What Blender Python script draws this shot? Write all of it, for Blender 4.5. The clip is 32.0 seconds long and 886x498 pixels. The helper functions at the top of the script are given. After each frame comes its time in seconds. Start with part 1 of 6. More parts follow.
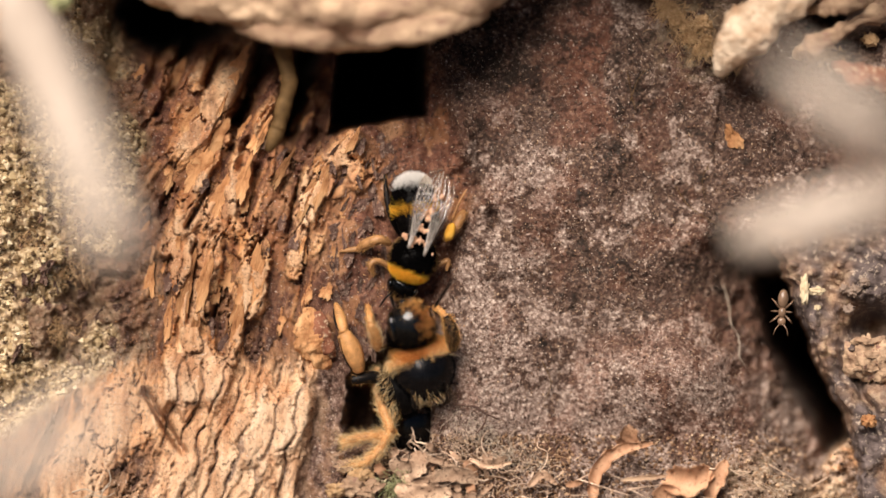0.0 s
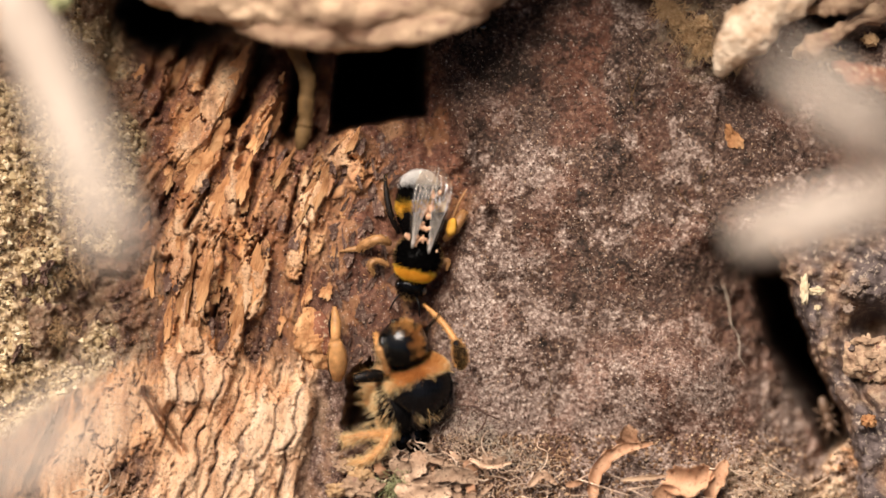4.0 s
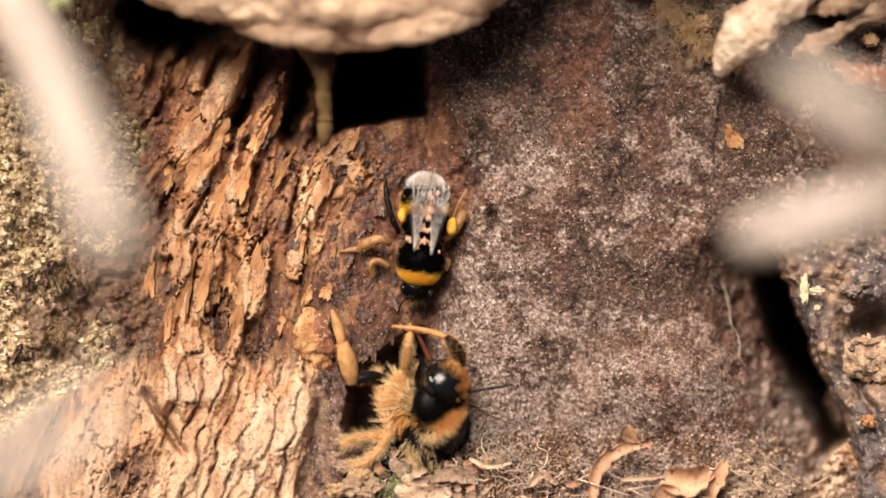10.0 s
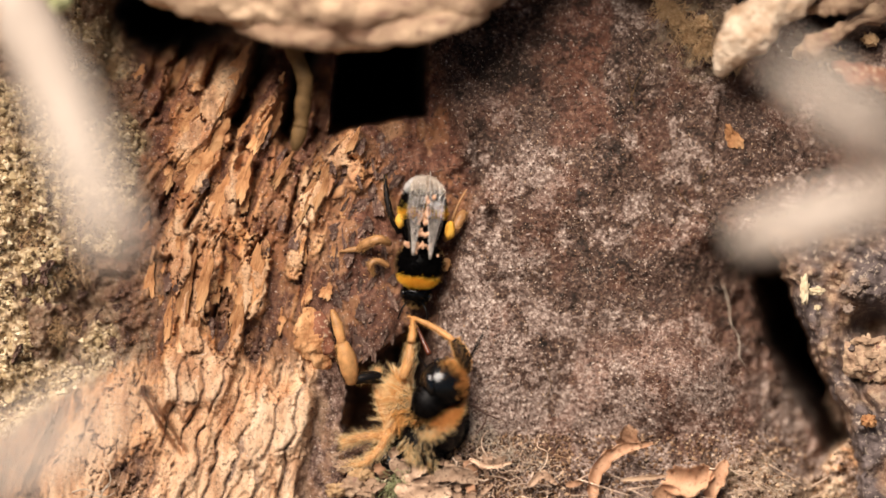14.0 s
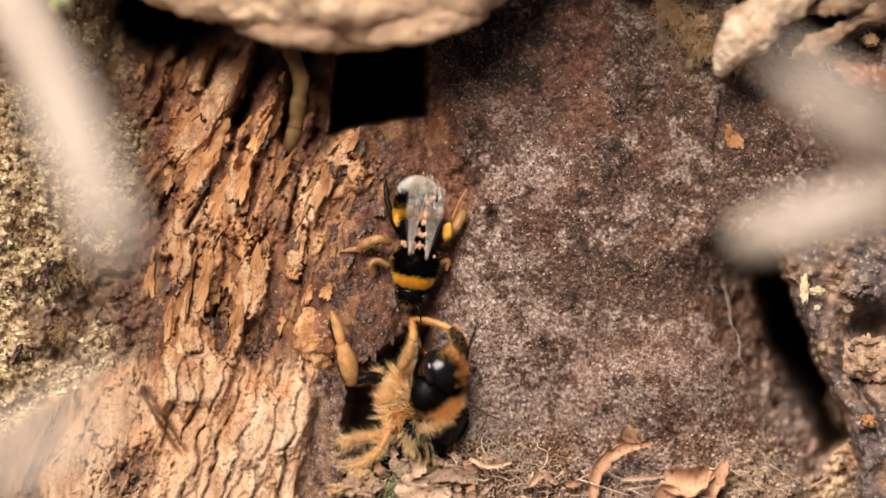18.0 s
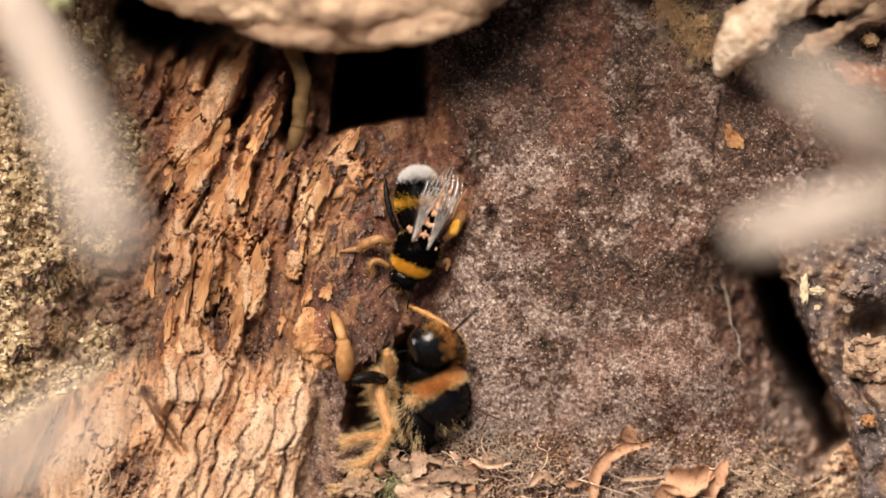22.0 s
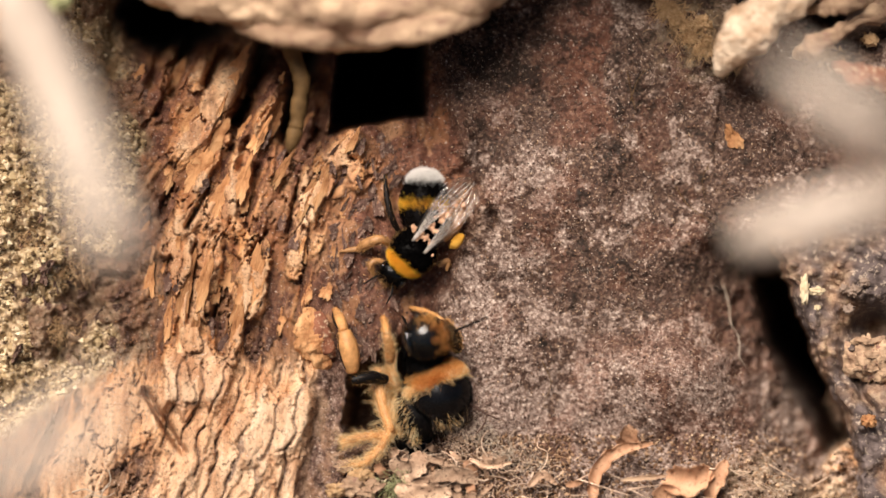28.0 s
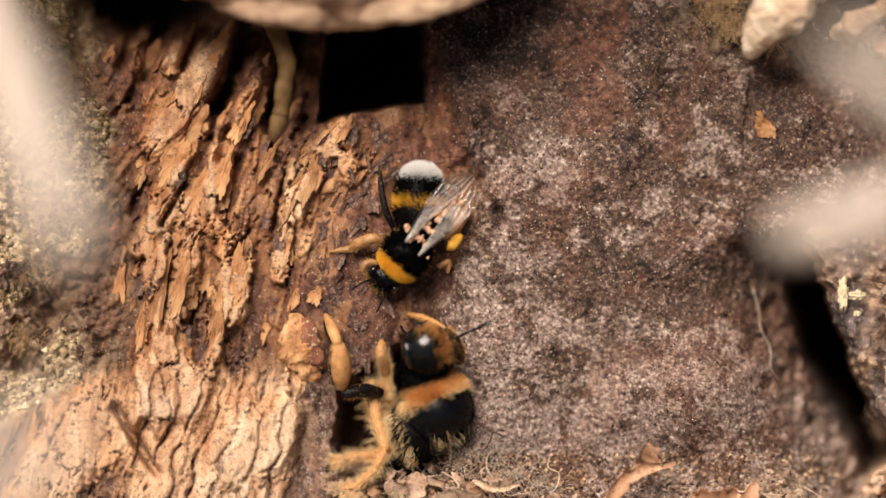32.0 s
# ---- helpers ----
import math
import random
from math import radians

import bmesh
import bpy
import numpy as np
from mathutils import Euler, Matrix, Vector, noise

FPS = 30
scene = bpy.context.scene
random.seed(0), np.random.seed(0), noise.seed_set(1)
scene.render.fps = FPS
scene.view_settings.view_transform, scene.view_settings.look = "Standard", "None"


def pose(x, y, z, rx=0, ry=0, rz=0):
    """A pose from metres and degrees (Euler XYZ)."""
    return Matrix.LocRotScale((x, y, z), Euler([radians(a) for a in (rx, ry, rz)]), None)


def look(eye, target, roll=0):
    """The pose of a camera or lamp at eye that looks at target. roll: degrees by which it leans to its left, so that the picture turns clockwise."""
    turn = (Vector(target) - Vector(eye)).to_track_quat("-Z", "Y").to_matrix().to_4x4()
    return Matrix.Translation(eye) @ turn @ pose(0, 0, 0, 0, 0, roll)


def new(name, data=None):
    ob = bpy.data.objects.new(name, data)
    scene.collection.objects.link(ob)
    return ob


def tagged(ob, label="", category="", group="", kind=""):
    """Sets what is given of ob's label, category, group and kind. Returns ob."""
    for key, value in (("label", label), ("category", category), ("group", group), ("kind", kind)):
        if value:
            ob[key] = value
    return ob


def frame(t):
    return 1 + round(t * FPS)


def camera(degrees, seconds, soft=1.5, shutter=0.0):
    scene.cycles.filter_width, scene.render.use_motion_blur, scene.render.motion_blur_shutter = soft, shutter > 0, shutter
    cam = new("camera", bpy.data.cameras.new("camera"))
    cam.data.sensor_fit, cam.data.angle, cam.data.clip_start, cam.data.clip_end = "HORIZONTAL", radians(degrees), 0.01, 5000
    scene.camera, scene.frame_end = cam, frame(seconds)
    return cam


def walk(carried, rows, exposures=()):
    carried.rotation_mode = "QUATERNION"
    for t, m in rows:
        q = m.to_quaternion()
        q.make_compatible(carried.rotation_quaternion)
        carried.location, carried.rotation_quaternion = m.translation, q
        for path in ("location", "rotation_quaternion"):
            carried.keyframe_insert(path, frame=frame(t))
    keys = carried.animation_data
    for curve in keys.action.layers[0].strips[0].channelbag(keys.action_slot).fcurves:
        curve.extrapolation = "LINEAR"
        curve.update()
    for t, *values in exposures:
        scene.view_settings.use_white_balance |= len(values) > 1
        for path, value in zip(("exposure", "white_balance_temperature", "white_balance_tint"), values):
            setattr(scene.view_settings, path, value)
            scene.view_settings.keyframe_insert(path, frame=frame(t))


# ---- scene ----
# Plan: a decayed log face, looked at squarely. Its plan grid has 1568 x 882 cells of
# 0.0638 mm; u runs to the side, v up the face, w out of it.
CELL = 0.1 / 1568
DIST = 0.450
FACE = Matrix.Translation((0, 0, 0.030)) @ pose(0, 0, 0, 55, 0, 0)


def at(x, y, w=0.0):
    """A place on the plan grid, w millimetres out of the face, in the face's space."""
    k = CELL * (DIST - w * 0.001) / DIST
    return Vector(((x - 784) * k, (441 - y) * k, w * 0.001))


# ---- camera ----
cam = camera(12.68, 32.0, soft=1.5)
cam.data.dof.use_dof = True
cam.data.dof.aperture_fstop = 5.2
DOLLY = [(0, 1.0), (10, 1.0), (20, 1.0), (28.5, 1.0), (29.0, 1.0), (29.5, 1.0136), (30, 1.030),
         (30.5, 1.0465), (31, 1.0645), (31.5, 1.081), (32, 1.1035)]
walk(cam, [(t, FACE @ pose(-13 * CELL * (1 - 1 / s), 0, DIST / s)) for t, s in DOLLY], exposures=[(0, 0.04), (3, 0.08), (6, 0.16), (9, 0.22), (10, 0.22), (12, 0.11), (14, 0.08),
                                                                                (18, 0.01), (22, 0.02), (25, 0.06), (28, 0.13), (29.5, 0.13), (32, 0.06)])

# ---- light ----
world = bpy.data.worlds.new("sky")
scene.world = world
world.use_nodes = True
sky = world.node_tree.nodes.new("ShaderNodeTexSky")
sky.sky_type, sky.sun_disc = "NISHITA", False
sky.sun_elevation, sky.sun_rotation = radians(62), radians(214)
world.node_tree.links.new(sky.outputs[0], world.node_tree.nodes["Background"].inputs[0])
world.node_tree.nodes["Background"].inputs[1].default_value = 0.028
sun = new("sun", bpy.data.lights.new("sun", "SUN"))
sun.data.energy, sun.data.angle, sun.data.color = 6.9, radians(38), (1.0, 0.872, 0.762)
sun.matrix_world = look((-0.34, -0.42, 1.18), (0, 0, 0))


# ---- noise on the plan ----
TABLES = {}


def grain(x, y, seed):
    if seed not in TABLES:
        TABLES[seed] = np.random.RandomState(seed).rand(256, 256)
    tab = TABLES[seed]
    ix, iy = np.floor(x).astype(int), np.floor(y).astype(int)
    fx, fy = x - ix, y - iy
    fx, fy = fx * fx * (3 - 2 * fx), fy * fy * (3 - 2 * fy)
    a, b = tab[ix % 256, iy % 256], tab[(ix + 1) % 256, iy % 256]
    c, d = tab[ix % 256, (iy + 1) % 256], tab[(ix + 1) % 256, (iy + 1) % 256]
    return (a * (1 - fx) + b * fx) * (1 - fy) + (c * (1 - fx) + d * fx) * fy


def fbm(x, y, seed, octaves=4, gain=0.5):
    out, amp, tot = 0, 1.0, 0.0
    for k in range(octaves):
        out = out + amp * grain(x * 2 ** k + 17.3 * k, y * 2 ** k + 5.1 * k, seed + k)
        tot += amp
        amp *= gain
    return out / tot


def worley(x, y, seed):
    """Distance to the nearest and second nearest of scattered points."""
    jx, jy = np.random.RandomState(seed).rand(2, 128, 128)
    ix, iy = np.floor(x).astype(int), np.floor(y).astype(int)
    f1, f2 = np.full(np.shape(x), 9.0), np.full(np.shape(x), 9.0)
    for dx in (-1, 0, 1):
        for dy in (-1, 0, 1):
            cx, cy = ix + dx, iy + dy
            d = np.hypot(cx + jx[cx % 128, cy % 128] - x, cy + jy[cx % 128, cy % 128] - y)
            f2 = np.where(d < f1, f1, np.minimum(f2, d))
            f1 = np.minimum(f1, d)
    return f1, f2


def step(a, b, x):
    t = np.clip((x - a) / (b - a), 0, 1)
    return t * t * (3 - 2 * t)


def bump(x, y, cx, cy, rx, ry):
    return np.exp(-(((x - cx) / rx) ** 2 + ((y - cy) / ry) ** 2))


# torn plates of pale wood, bare brown strips and open splits: two ends and half width, in cells
PLATES_HIGH = ((410, 130, 372, 235, 34), (330, 215, 320, 260, 26), (368, 235, 338, 330, 36), (330, 330, 318, 400, 15), (314, 108, 298, 158, 11), (448, 96, 420, 168, 15),
               (500, 188, 462, 232, 17), (490, 240, 478, 318, 6), (362, 110, 350, 150, 14), (640, 240, 606, 272, 9), (590, 296, 556, 352, 19), (540, 300, 532, 420, 10))
PLATES_LOW = ((428, 290, 412, 395, 20), (412, 395, 432, 440, 24), (452, 440, 438, 540, 28), (428, 545, 410, 636, 12), (388, 400, 366, 480, 16), (362, 490, 352, 556, 15),
              (342, 420, 324, 500, 7), (322, 480, 306, 590, 6), (272, 440, 260, 520, 5), (526, 430, 522, 486, 13), (330, 585, 352, 610, 17), (610, 280, 640, 320, 20), (300, 640, 330, 700, 20))
BARE_STRIPS = ((500, 340, 490, 430, 24), (490, 430, 486, 560, 17), (404, 265, 388, 310, 13), (462, 255, 455, 285, 18), (446, 580, 456, 625, 22), (500, 590, 512, 672, 22), (282, 470, 268, 620, 20),
               (390, 570, 392, 620, 10), (250, 100, 268, 250, 30), (548, 120, 528, 240, 22), (285, 370, 270, 440, 16), (300, 735, 322, 770, 15), (346, 470, 330, 590, 4), (402, 480, 392, 560, 4))
SPLITS = ((342, 88, 302, 166, 5), (292, 178, 250, 236, 5), (474, 110, 432, 212, 12), (428, 212, 408, 262, 5), (372, 326, 330, 402, 4), (472, 412, 430, 468, 2), (302, 330, 284, 385, 5),
          (392, 500, 378, 560, 3), (318, 520, 300, 600, 3), (500, 250, 520, 300, 4), (620, 280, 640, 290, 5), (530, 320, 508, 420, 3), (560, 235, 545, 262, 8))


def band(x, y, rows, ragged, soft=3.0):
    """Where the plan lies within one of the given strips, their rims torn by ragged."""
    out = np.zeros_like(x)
    for x0, y0, x1, y1, wid in rows:
        t = np.clip(((x - x0) * (x1 - x0) + (y - y0) * (y1 - y0)) / ((x1 - x0) ** 2 + (y1 - y0) ** 2), 0, 1)
        d = np.hypot(x - x0 - t * (x1 - x0), y - y0 - t * (y1 - y0)) + ragged * min(1, wid / 16)
        out = np.maximum(out, step(wid + soft, wid - soft, d))
    return out


def face_shape(x, y):
    """Height (mm) of the log face and its colours: rotten wood, lichen, stain, pale crust (below zero: painted hollow
    shade, dark blotches).
    """
    x, y = np.asarray(x, float), np.asarray(y, float)
    wob = 40 * (fbm(x / 60, y / 60, 3) - 0.5)
    wob2 = 16 * (fbm(x / 17, y / 17, 8) - 0.5)
    xl = np.interp(y, [-60, 70, 300, 610, 710, 820, 940], [190, 205, 265, 262, 90, -60, -90])
    xr = np.interp(y, [-60, 60, 200, 240, 300, 360, 420, 520, 640, 882], [470, 500, 585, 650, 672, 640, 585, 545, 555, 542])
    wood = step(-28, 28, x + wob - xl) * step(-14, 14, xr - x + wob + wob2)
    moss = step(-45, 45, xl + wob - x)
    # wood fibre running down and a little to the side, steeper low down
    lean = np.interp(y, [0, 200, 400, 700, 882], [0.62, 0.42, 0.26, 0.20, 0.22])
    c = x + lean * (y - 450) + 34 * (fbm(x / 80, y / 110, 21) - 0.5)
    fine = fbm(c / 7, y / 40, 41, 4, 0.6)
    f = fbm(c / 52, y / 108, 31, 3, 0.45) + 0.12 * (fine - 0.5) + 0.13 * (fbm(x / 15, y / 17, 43) - 0.5)
    cover = np.interp(y, [-60, 120, 260, 420, 600, 700], [0.60, 0.53, 0.475, 0.465, 0.47, 0.36])
    torn = 30 * (fbm(x / 22, y / 34, 48) - 0.5) + 14 * (fbm(x / 7, y / 9, 59) - 0.5)
    plates = np.maximum(band(x, y, PLATES_HIGH, torn), band(x, y, PLATES_LOW, torn))
    rim = 4 * plates * (1 - plates) * step(0.36, 0.5, fbm(x / 20, y / 26, 64))
    split = band(x, y, SPLITS, 0.9 * torn, 3.0) * step(0.30, 0.42, fbm(x / 14, y / 18, 60))
    f = f - cover - 0.035 + 0.13 * plates
    flake = step(-0.030, -0.012, f)                   # a first torn layer
    flake2 = step(0.045, 0.058, f + 0.10 * (fbm(x / 24, y / 40, 45) - 0.5))   # a second one upon it
    flake3 = step(0.11, 0.122, f)
    under = step(-0.10, -0.085, f + 0.08 * (fine - 0.5))                      # the brown wood below
    thread = fbm(c / 4.5, y / 60, 46, 3, 0.6)
    low = step(600, 690, y + wob) * step(235, 320, x + 1.5 * wob) * wood
    cc = c + 22 * (fbm(x / 60, y / 75, 51) - 0.5) + 2.5 * np.sin(y / 11.0 + x / 30) + 4 * (fbm(x / 9, y / 9, 54) - 0.5)
    rip = cc / 37.0 + 1.0 * fbm(x / 70, y / 70, 52)
    rip = rip - np.floor(rip)
    groove = np.minimum(step(0.0, 0.30, rip), step(1.0, 0.93, rip))
    rip = np.maximum(groove * (0.75 + 0.25 * rip), 0.85 * step(0.60, 0.70, fbm(x / 34, y / 50, 53)))
    # strips where the outer layers are gone and brown fibre lies bare
    bare = band(x, y, BARE_STRIPS, torn, 5.0) * (1 - 0.8 * plates)
    flake, flake2, flake3, under = flake * (1 - bare), flake2 * (1 - bare), flake3 * (1 - bare), under * (1 - 0.6 * bare)
    h_wood = 0.2 + 0.35 * under + 0.4 * flake + 0.35 * flake2 + 0.25 * flake3 + 0.55 * plates + 0.32 * (fine - 0.5) + 0.40 * (thread - 0.5) * (1 - 0.7 * flake) + 1.8 * (fbm(c / 70, y / 160, 44) - 0.5) - 0.4 * bare - 2.2 * split - 0.6 * rim
    h_wood = h_wood + low * (0.75 * (rip - 0.5) + 0.8)
    h_wood = h_wood + 1.2 * step(500, 880, y)
    crack = step(0.030, 0.008, np.abs(fbm(c / 30, y / 75, 55) - 0.5)) * step(0.40, 0.55, fbm(x / 45, y / 60, 56)) + step(0.022, 0.006, np.abs(fbm(c / 17, y / 34, 57) - 0.5)) * step(0.48, 0.6, fbm(x / 50, y / 50, 58)) * step(190, 300, y)
    crack = np.clip(crack, 0, 1) * (1 - 0.7 * low)
    h_wood = h_wood - 1.0 * crack
    # mossy crust
    m1, m2 = worley(x / 30 + 0.25 * wob2 / 4, y / 34, 61)
    g = fbm(x / 55, y / 60, 65, 4)
    crumbs = fbm(x / 13, y / 14, 66, 3, 0.6)
    h_moss = 0.1 + 1.2 * np.clip(m2 - m1, 0, 0.5) + 4.6 * (g - 0.5) + 1.7 * (crumbs - 0.5)
    # brown inner wood beside the burrow
    mid = fbm(x / 40, y / 60, 71)
    h_mid = 0.6 + 2.0 * (mid - 0.5) + 0.5 * (fbm(x / 9, y / 16, 72) - 0.5)
    h_mid = h_mid - 2.6 * step(640, 790, x) * (1 - 0.3 * step(620, 760, y))
    # smooth dark plate
    p1 = fbm(x / 120, y / 120, 81)
    p2 = fbm(x / 10, y / 10, 82, 3, 0.6)
    p3, p4 = worley(x / 11, y / 11, 83)
    h_pl = -0.3 + 2.2 * (p1 - 0.5) + 0.30 * (p2 - 0.5) + 0.2 * step(0.45, 0.1, p3) * step(0.4, 0.6, fbm(x / 40, y / 40, 84))
    h_pl = h_pl + 3.0 * bump(x, y, 1195, 665, 105, 95) - 0.9 * bump(x, y, 1150, 770, 160, 50) + 0.8 * bump(x, y, 860, 600, 90, 120)
    h_pl = h_pl - 0.7 * bump(x, y, 1000, 690, 26, 70) + 1.0 * bump(x, y, 1000, 350, 200, 120) - 0.5 * bump(x, y, 910, 500, 60, 12)
    plate = step(-22, 22, x + wob - np.interp(y, [0, 200, 330, 480, 600, 800], [700, 800, 842, 792, 765, 760]))
    h = h_mid * (1 - plate) + h_pl * plate
    h = h * (1 - wood) + h_wood * wood
    h = h * (1 - moss) + h_moss * moss
    # furrows in the upper wood, under the overhang
    for x0, y0, x1, y1, wid, dep in ((470, 70, 418, 215, 14, 8.5), (548, 95, 512, 225, 24, 13), (332, 80, 296, 165, 11, 5.0), (300, 60, 268, 150, 8, 3.5), (395, 90, 362, 150, 9, 4.0), (440, 255, 425, 300, 9, 2.6),
                                     (205, 20, 195, 130, 14, 3.0), (575, 140, 562, 235, 16, 6), (455, 300, 428, 380, 9, 2.2),
                                     (256, 695, 322, 800, 7, 3.0), (98, 560, 110, 640, 10, 2.4), (1278, 168, 1262, 290, 4, 0.5), (868, 380, 874, 402, 9, 1.6),
                                     (118, 500, 150, 545, 22, 3.2)):
        t = np.clip(((x - x0) * (x1 - x0) + (y - y0) * (y1 - y0)) / ((x1 - x0) ** 2 + (y1 - y0) ** 2), 0, 1)
        d = np.hypot(x + 0.4 * wob - x0 - t * (x1 - x0), y - y0 - t * (y1 - y0))
        h = h - dep * np.exp(-(d / wid) ** 2)
    # recess under the overhang
    h = h - 1.2 * step(110, 0, y + 0.8 * wob) * step(330, 420, x) * step(1250, 850, x)
    h = h - 17.0 * bump(x, y, 282, 22, 78, 50) * (0.5 + fbm(x / 18, y / 20, 94))
    h = h - 3.0 * bump(x, y, 330, 55, 90, 40) - 9.0 * step(165, 40, y + 0.6 * wob) * step(190, 260, x) * step(620, 560, x)
    h = h + 1.8 * bump(x, y, 806, 262, 26, 62) * (0.4 + 1.2 * fbm(x / 12, y / 14, 93)) - 1.2 * bump(x, y, 850, 300, 12, 60)
    # nest hole
    ins = np.minimum(np.minimum(x + 0.5 * wob2 - np.interp(y, [60, 140, 240], [596, 590, 580]), (757 + 0.8 * wob2 - x) * 0.45), np.interp(x, [580, 640, 700, 760], [242, 224, 214, 206]) + 0.7 * wob2 - y)
    h = np.where(y > -20, h - 42 * step(-2, 16, ins), h)
    # pocket in which the large bee sits
    ins = np.minimum(np.minimum(x + 0.5 * wob + 1.2 * wob2 - np.interp(y, [585, 612, 640, 668, 720, 800], [716, 688, 640, 612, 606, 596]), 762 - x), np.minimum(y - 580 + 0.5 * wob, 800 + wob2 - y))
    h = h - 11 * step(-3, 26, ins)
    # cleft beside the bark slab
    xg = np.interp(y, [380, 440, 520, 600, 650, 700, 770, 830, 882, 930], [1455, 1338, 1324, 1340, 1362, 1394, 1430, 1462, 1490, 1600])
    shut = step(405, 450, y) * step(1720, 1620, x) * step(1000, 940, y)
    cleft = step(-165, 95, x - xg + 0.6 * wob) * shut
    h = h - 11 * cleft - 70 * step(0, 80, x - xg + 0.6 * wob) ** 1.3 * shut + 7.0 * cleft * (fbm(x / 22, y / 30, 92) - 0.5)
    # torn hollows at the upper side
    h = h - 7 * bump(x, y, 1490, 35, 70, 26) - 6 * bump(x, y, 1180, 0, 60, 20) - 4 * bump(x, y, 1330, 120, 30, 60) - 9 * bump(x, y, 1545, 620, 40, 70)
    h = h + 2.4 * bump(x, y, 1500, 150, 120, 60) * (0.6 + fbm(x / 20, y / 14, 91))
    # the foot of the face runs out into litter
    soil = step(770, 850, y + 0.9 * wob - 30 * bump(x, y, 780, 800, 90, 300)) * step(585, 620, x) * (1 - step(0.1, 0.45, cleft) * step(875, 835, y)) * step(1530, 1450, x)
    h_soil = -0.6 + (y - 790) * 0.045 + 3.6 * (fbm(x / 18, y / 18, 95) - 0.5) + 0.8 * (fbm(x / 6, y / 6, 96) - 0.5)
    h = h * (1 - soil) + h_soil * soil
    chip = step(-9, 9, y - 842 + 0.85 * (x - 1425) + 0.9 * wob + wob2) * step(1395, 1430, x + wob) * step(1640, 1560, x)
    h = h * (1 - chip) + chip * (-3.2 + 2.6 * (fbm(x / 26, y / 30, 97) - 0.5) + 1.6 * (fbm(x / 7, y / 8, 98) - 0.5))
    # upper wood and splits browner: dark wood, plus overhang and split shade as colour
    pig_wood = wood * np.clip(0.11 + 0.25 * plates - 0.20 * bare - 0.15 * split + 0.22 * step(0.44, 0.62, fbm(c / 16, y / 30, 49)) + 0.14 * under + 0.38 * flake + 0.28 * flake2 + 0.1 * flake3 + 1.1 * (fine - 0.5) * (1 - 0.5 * plates) + 0.9 * (thread - 0.5) * (1 - 0.6 * flake2) + 0.3 * (fbm(x / 60, y / 80, 47) - 0.5) - 0.42 * step(230, 90, y + wob) - 0.12 * step(60, 10, x - xl) + low * (0.25 + 0.75 * step(0.12, 0.5, rip)), 0, 1)
    mott = step(0.515, 0.595, fbm(x / 17, y / 24, 62, 4, 0.72)) * step(430, 230, y + wob) * (1 - 0.5 * plates)
    pig_wood = pig_wood * (1 - 0.8 * crack) * (1 - 0.75 * mott) * (1 - 0.7 * rim)
    pig_wood = pig_wood * (1 - 0.75 * low * step(0.34, 0.05, rip + 0.25 * (fine - 0.5)))
    pig_wood = np.maximum(pig_wood, 0.75 * bump(x, y, 640, 315, 50, 36) * step(0.35, 0.6, crumbs))
    pig_wood = np.maximum(pig_wood, 0.7 * chip * step(0.40, 0.62, fbm(x / 16, y / 20, 99)) + 0.2 * chip)
    pig_wood = np.maximum(pig_wood, 0.30 * (1 - plate) * (1 - moss) * step(0.52, 0.62, fbm(x / 30, y / 45, 101)))
    rust = step(0.50, 0.60, fbm(x / 75, y / 85, 107) + 0.12 * bump(x, y, 150, 470, 110, 110) - 0.15 * step(620, 720, y))
    rust = np.maximum(0.75 * rust, 0.9 * step(50, 18, np.abs(x - xl + 22 + 1.4 * wob)) * step(320, 400, y) * step(650, 600, y))
    pig_moss = np.maximum(moss * (1 - rust), 0.35 * soil * step(1200, 1330, x))
    pig_moss = np.maximum(pig_moss, 0.75 * bump(x, y, 1235, 60, 60, 60) * step(0.42, 0.58, fbm(x / 14, y / 14, 104)))
    pig_stain = plate * step(0.48, 0.60, fbm(x / 55, y / 70, 102) + 0.30 * bump(x, y, 1040, 110, 55, 150) - 0.1 * bump(x, y, 860, 600, 120, 150))
    pig_stain = np.maximum((0.30 + 0.5 * bump(x, y, 1040, 110, 60, 150)) * pig_stain, (0.64 + 0.26 * step(520, 400, y)) * (1 - 0.6 * step(540, 660, y)) * (1 - plate) * (1 - moss * (1 - rust)))
    crust = fbm(x / 40, y / 40, 103, 5, 0.74) + 0.30 * bump(x, y, 1195, 640, 100, 95) + 0.30 * bump(x, y, 890, 620, 130, 150) + 0.15 * step(480, 700, y) - 0.03 * step(430, 180, y)
    crust = crust + 0.34 * (fbm(x / 150, y / 130, 106, 3) - 0.5)
    crust = crust - 0.25 * bump(x, y, 860, 110, 150, 90) - 0.20 * bump(x, y, 1330, 560, 120, 240) - 0.12 * bump(x, y, 1060, 520, 150, 70) + 0.10 * bump(x, y, 1000, 740, 180, 50) - 0.10 * bump(x, y, 960, 700, 40, 60)
    fleck = 0.55 * step(0.52, 0.60, fbm(x / 26, y / 30, 109, 4, 0.72) - 0.12 * bump(x, y, 860, 110, 130, 80) - 0.06 * bump(x, y, 1300, 400, 160, 260)) * step(780, 600, y)
    pig_pale = np.clip(plate * np.maximum(fleck, step(0.455, 0.600, crust)) + low * 0.45 + 0.35 * wood * step(740, 850, y + wob) + wood * (0.22 * flake2 + 0.22 * flake3) + soil * 0.2, 0, 1)
    pig_pale = np.clip(pig_pale + 0.70 * (1 - plate) * (1 - wood) * step(590, 680, y) * (1 - soil), 0, 1)
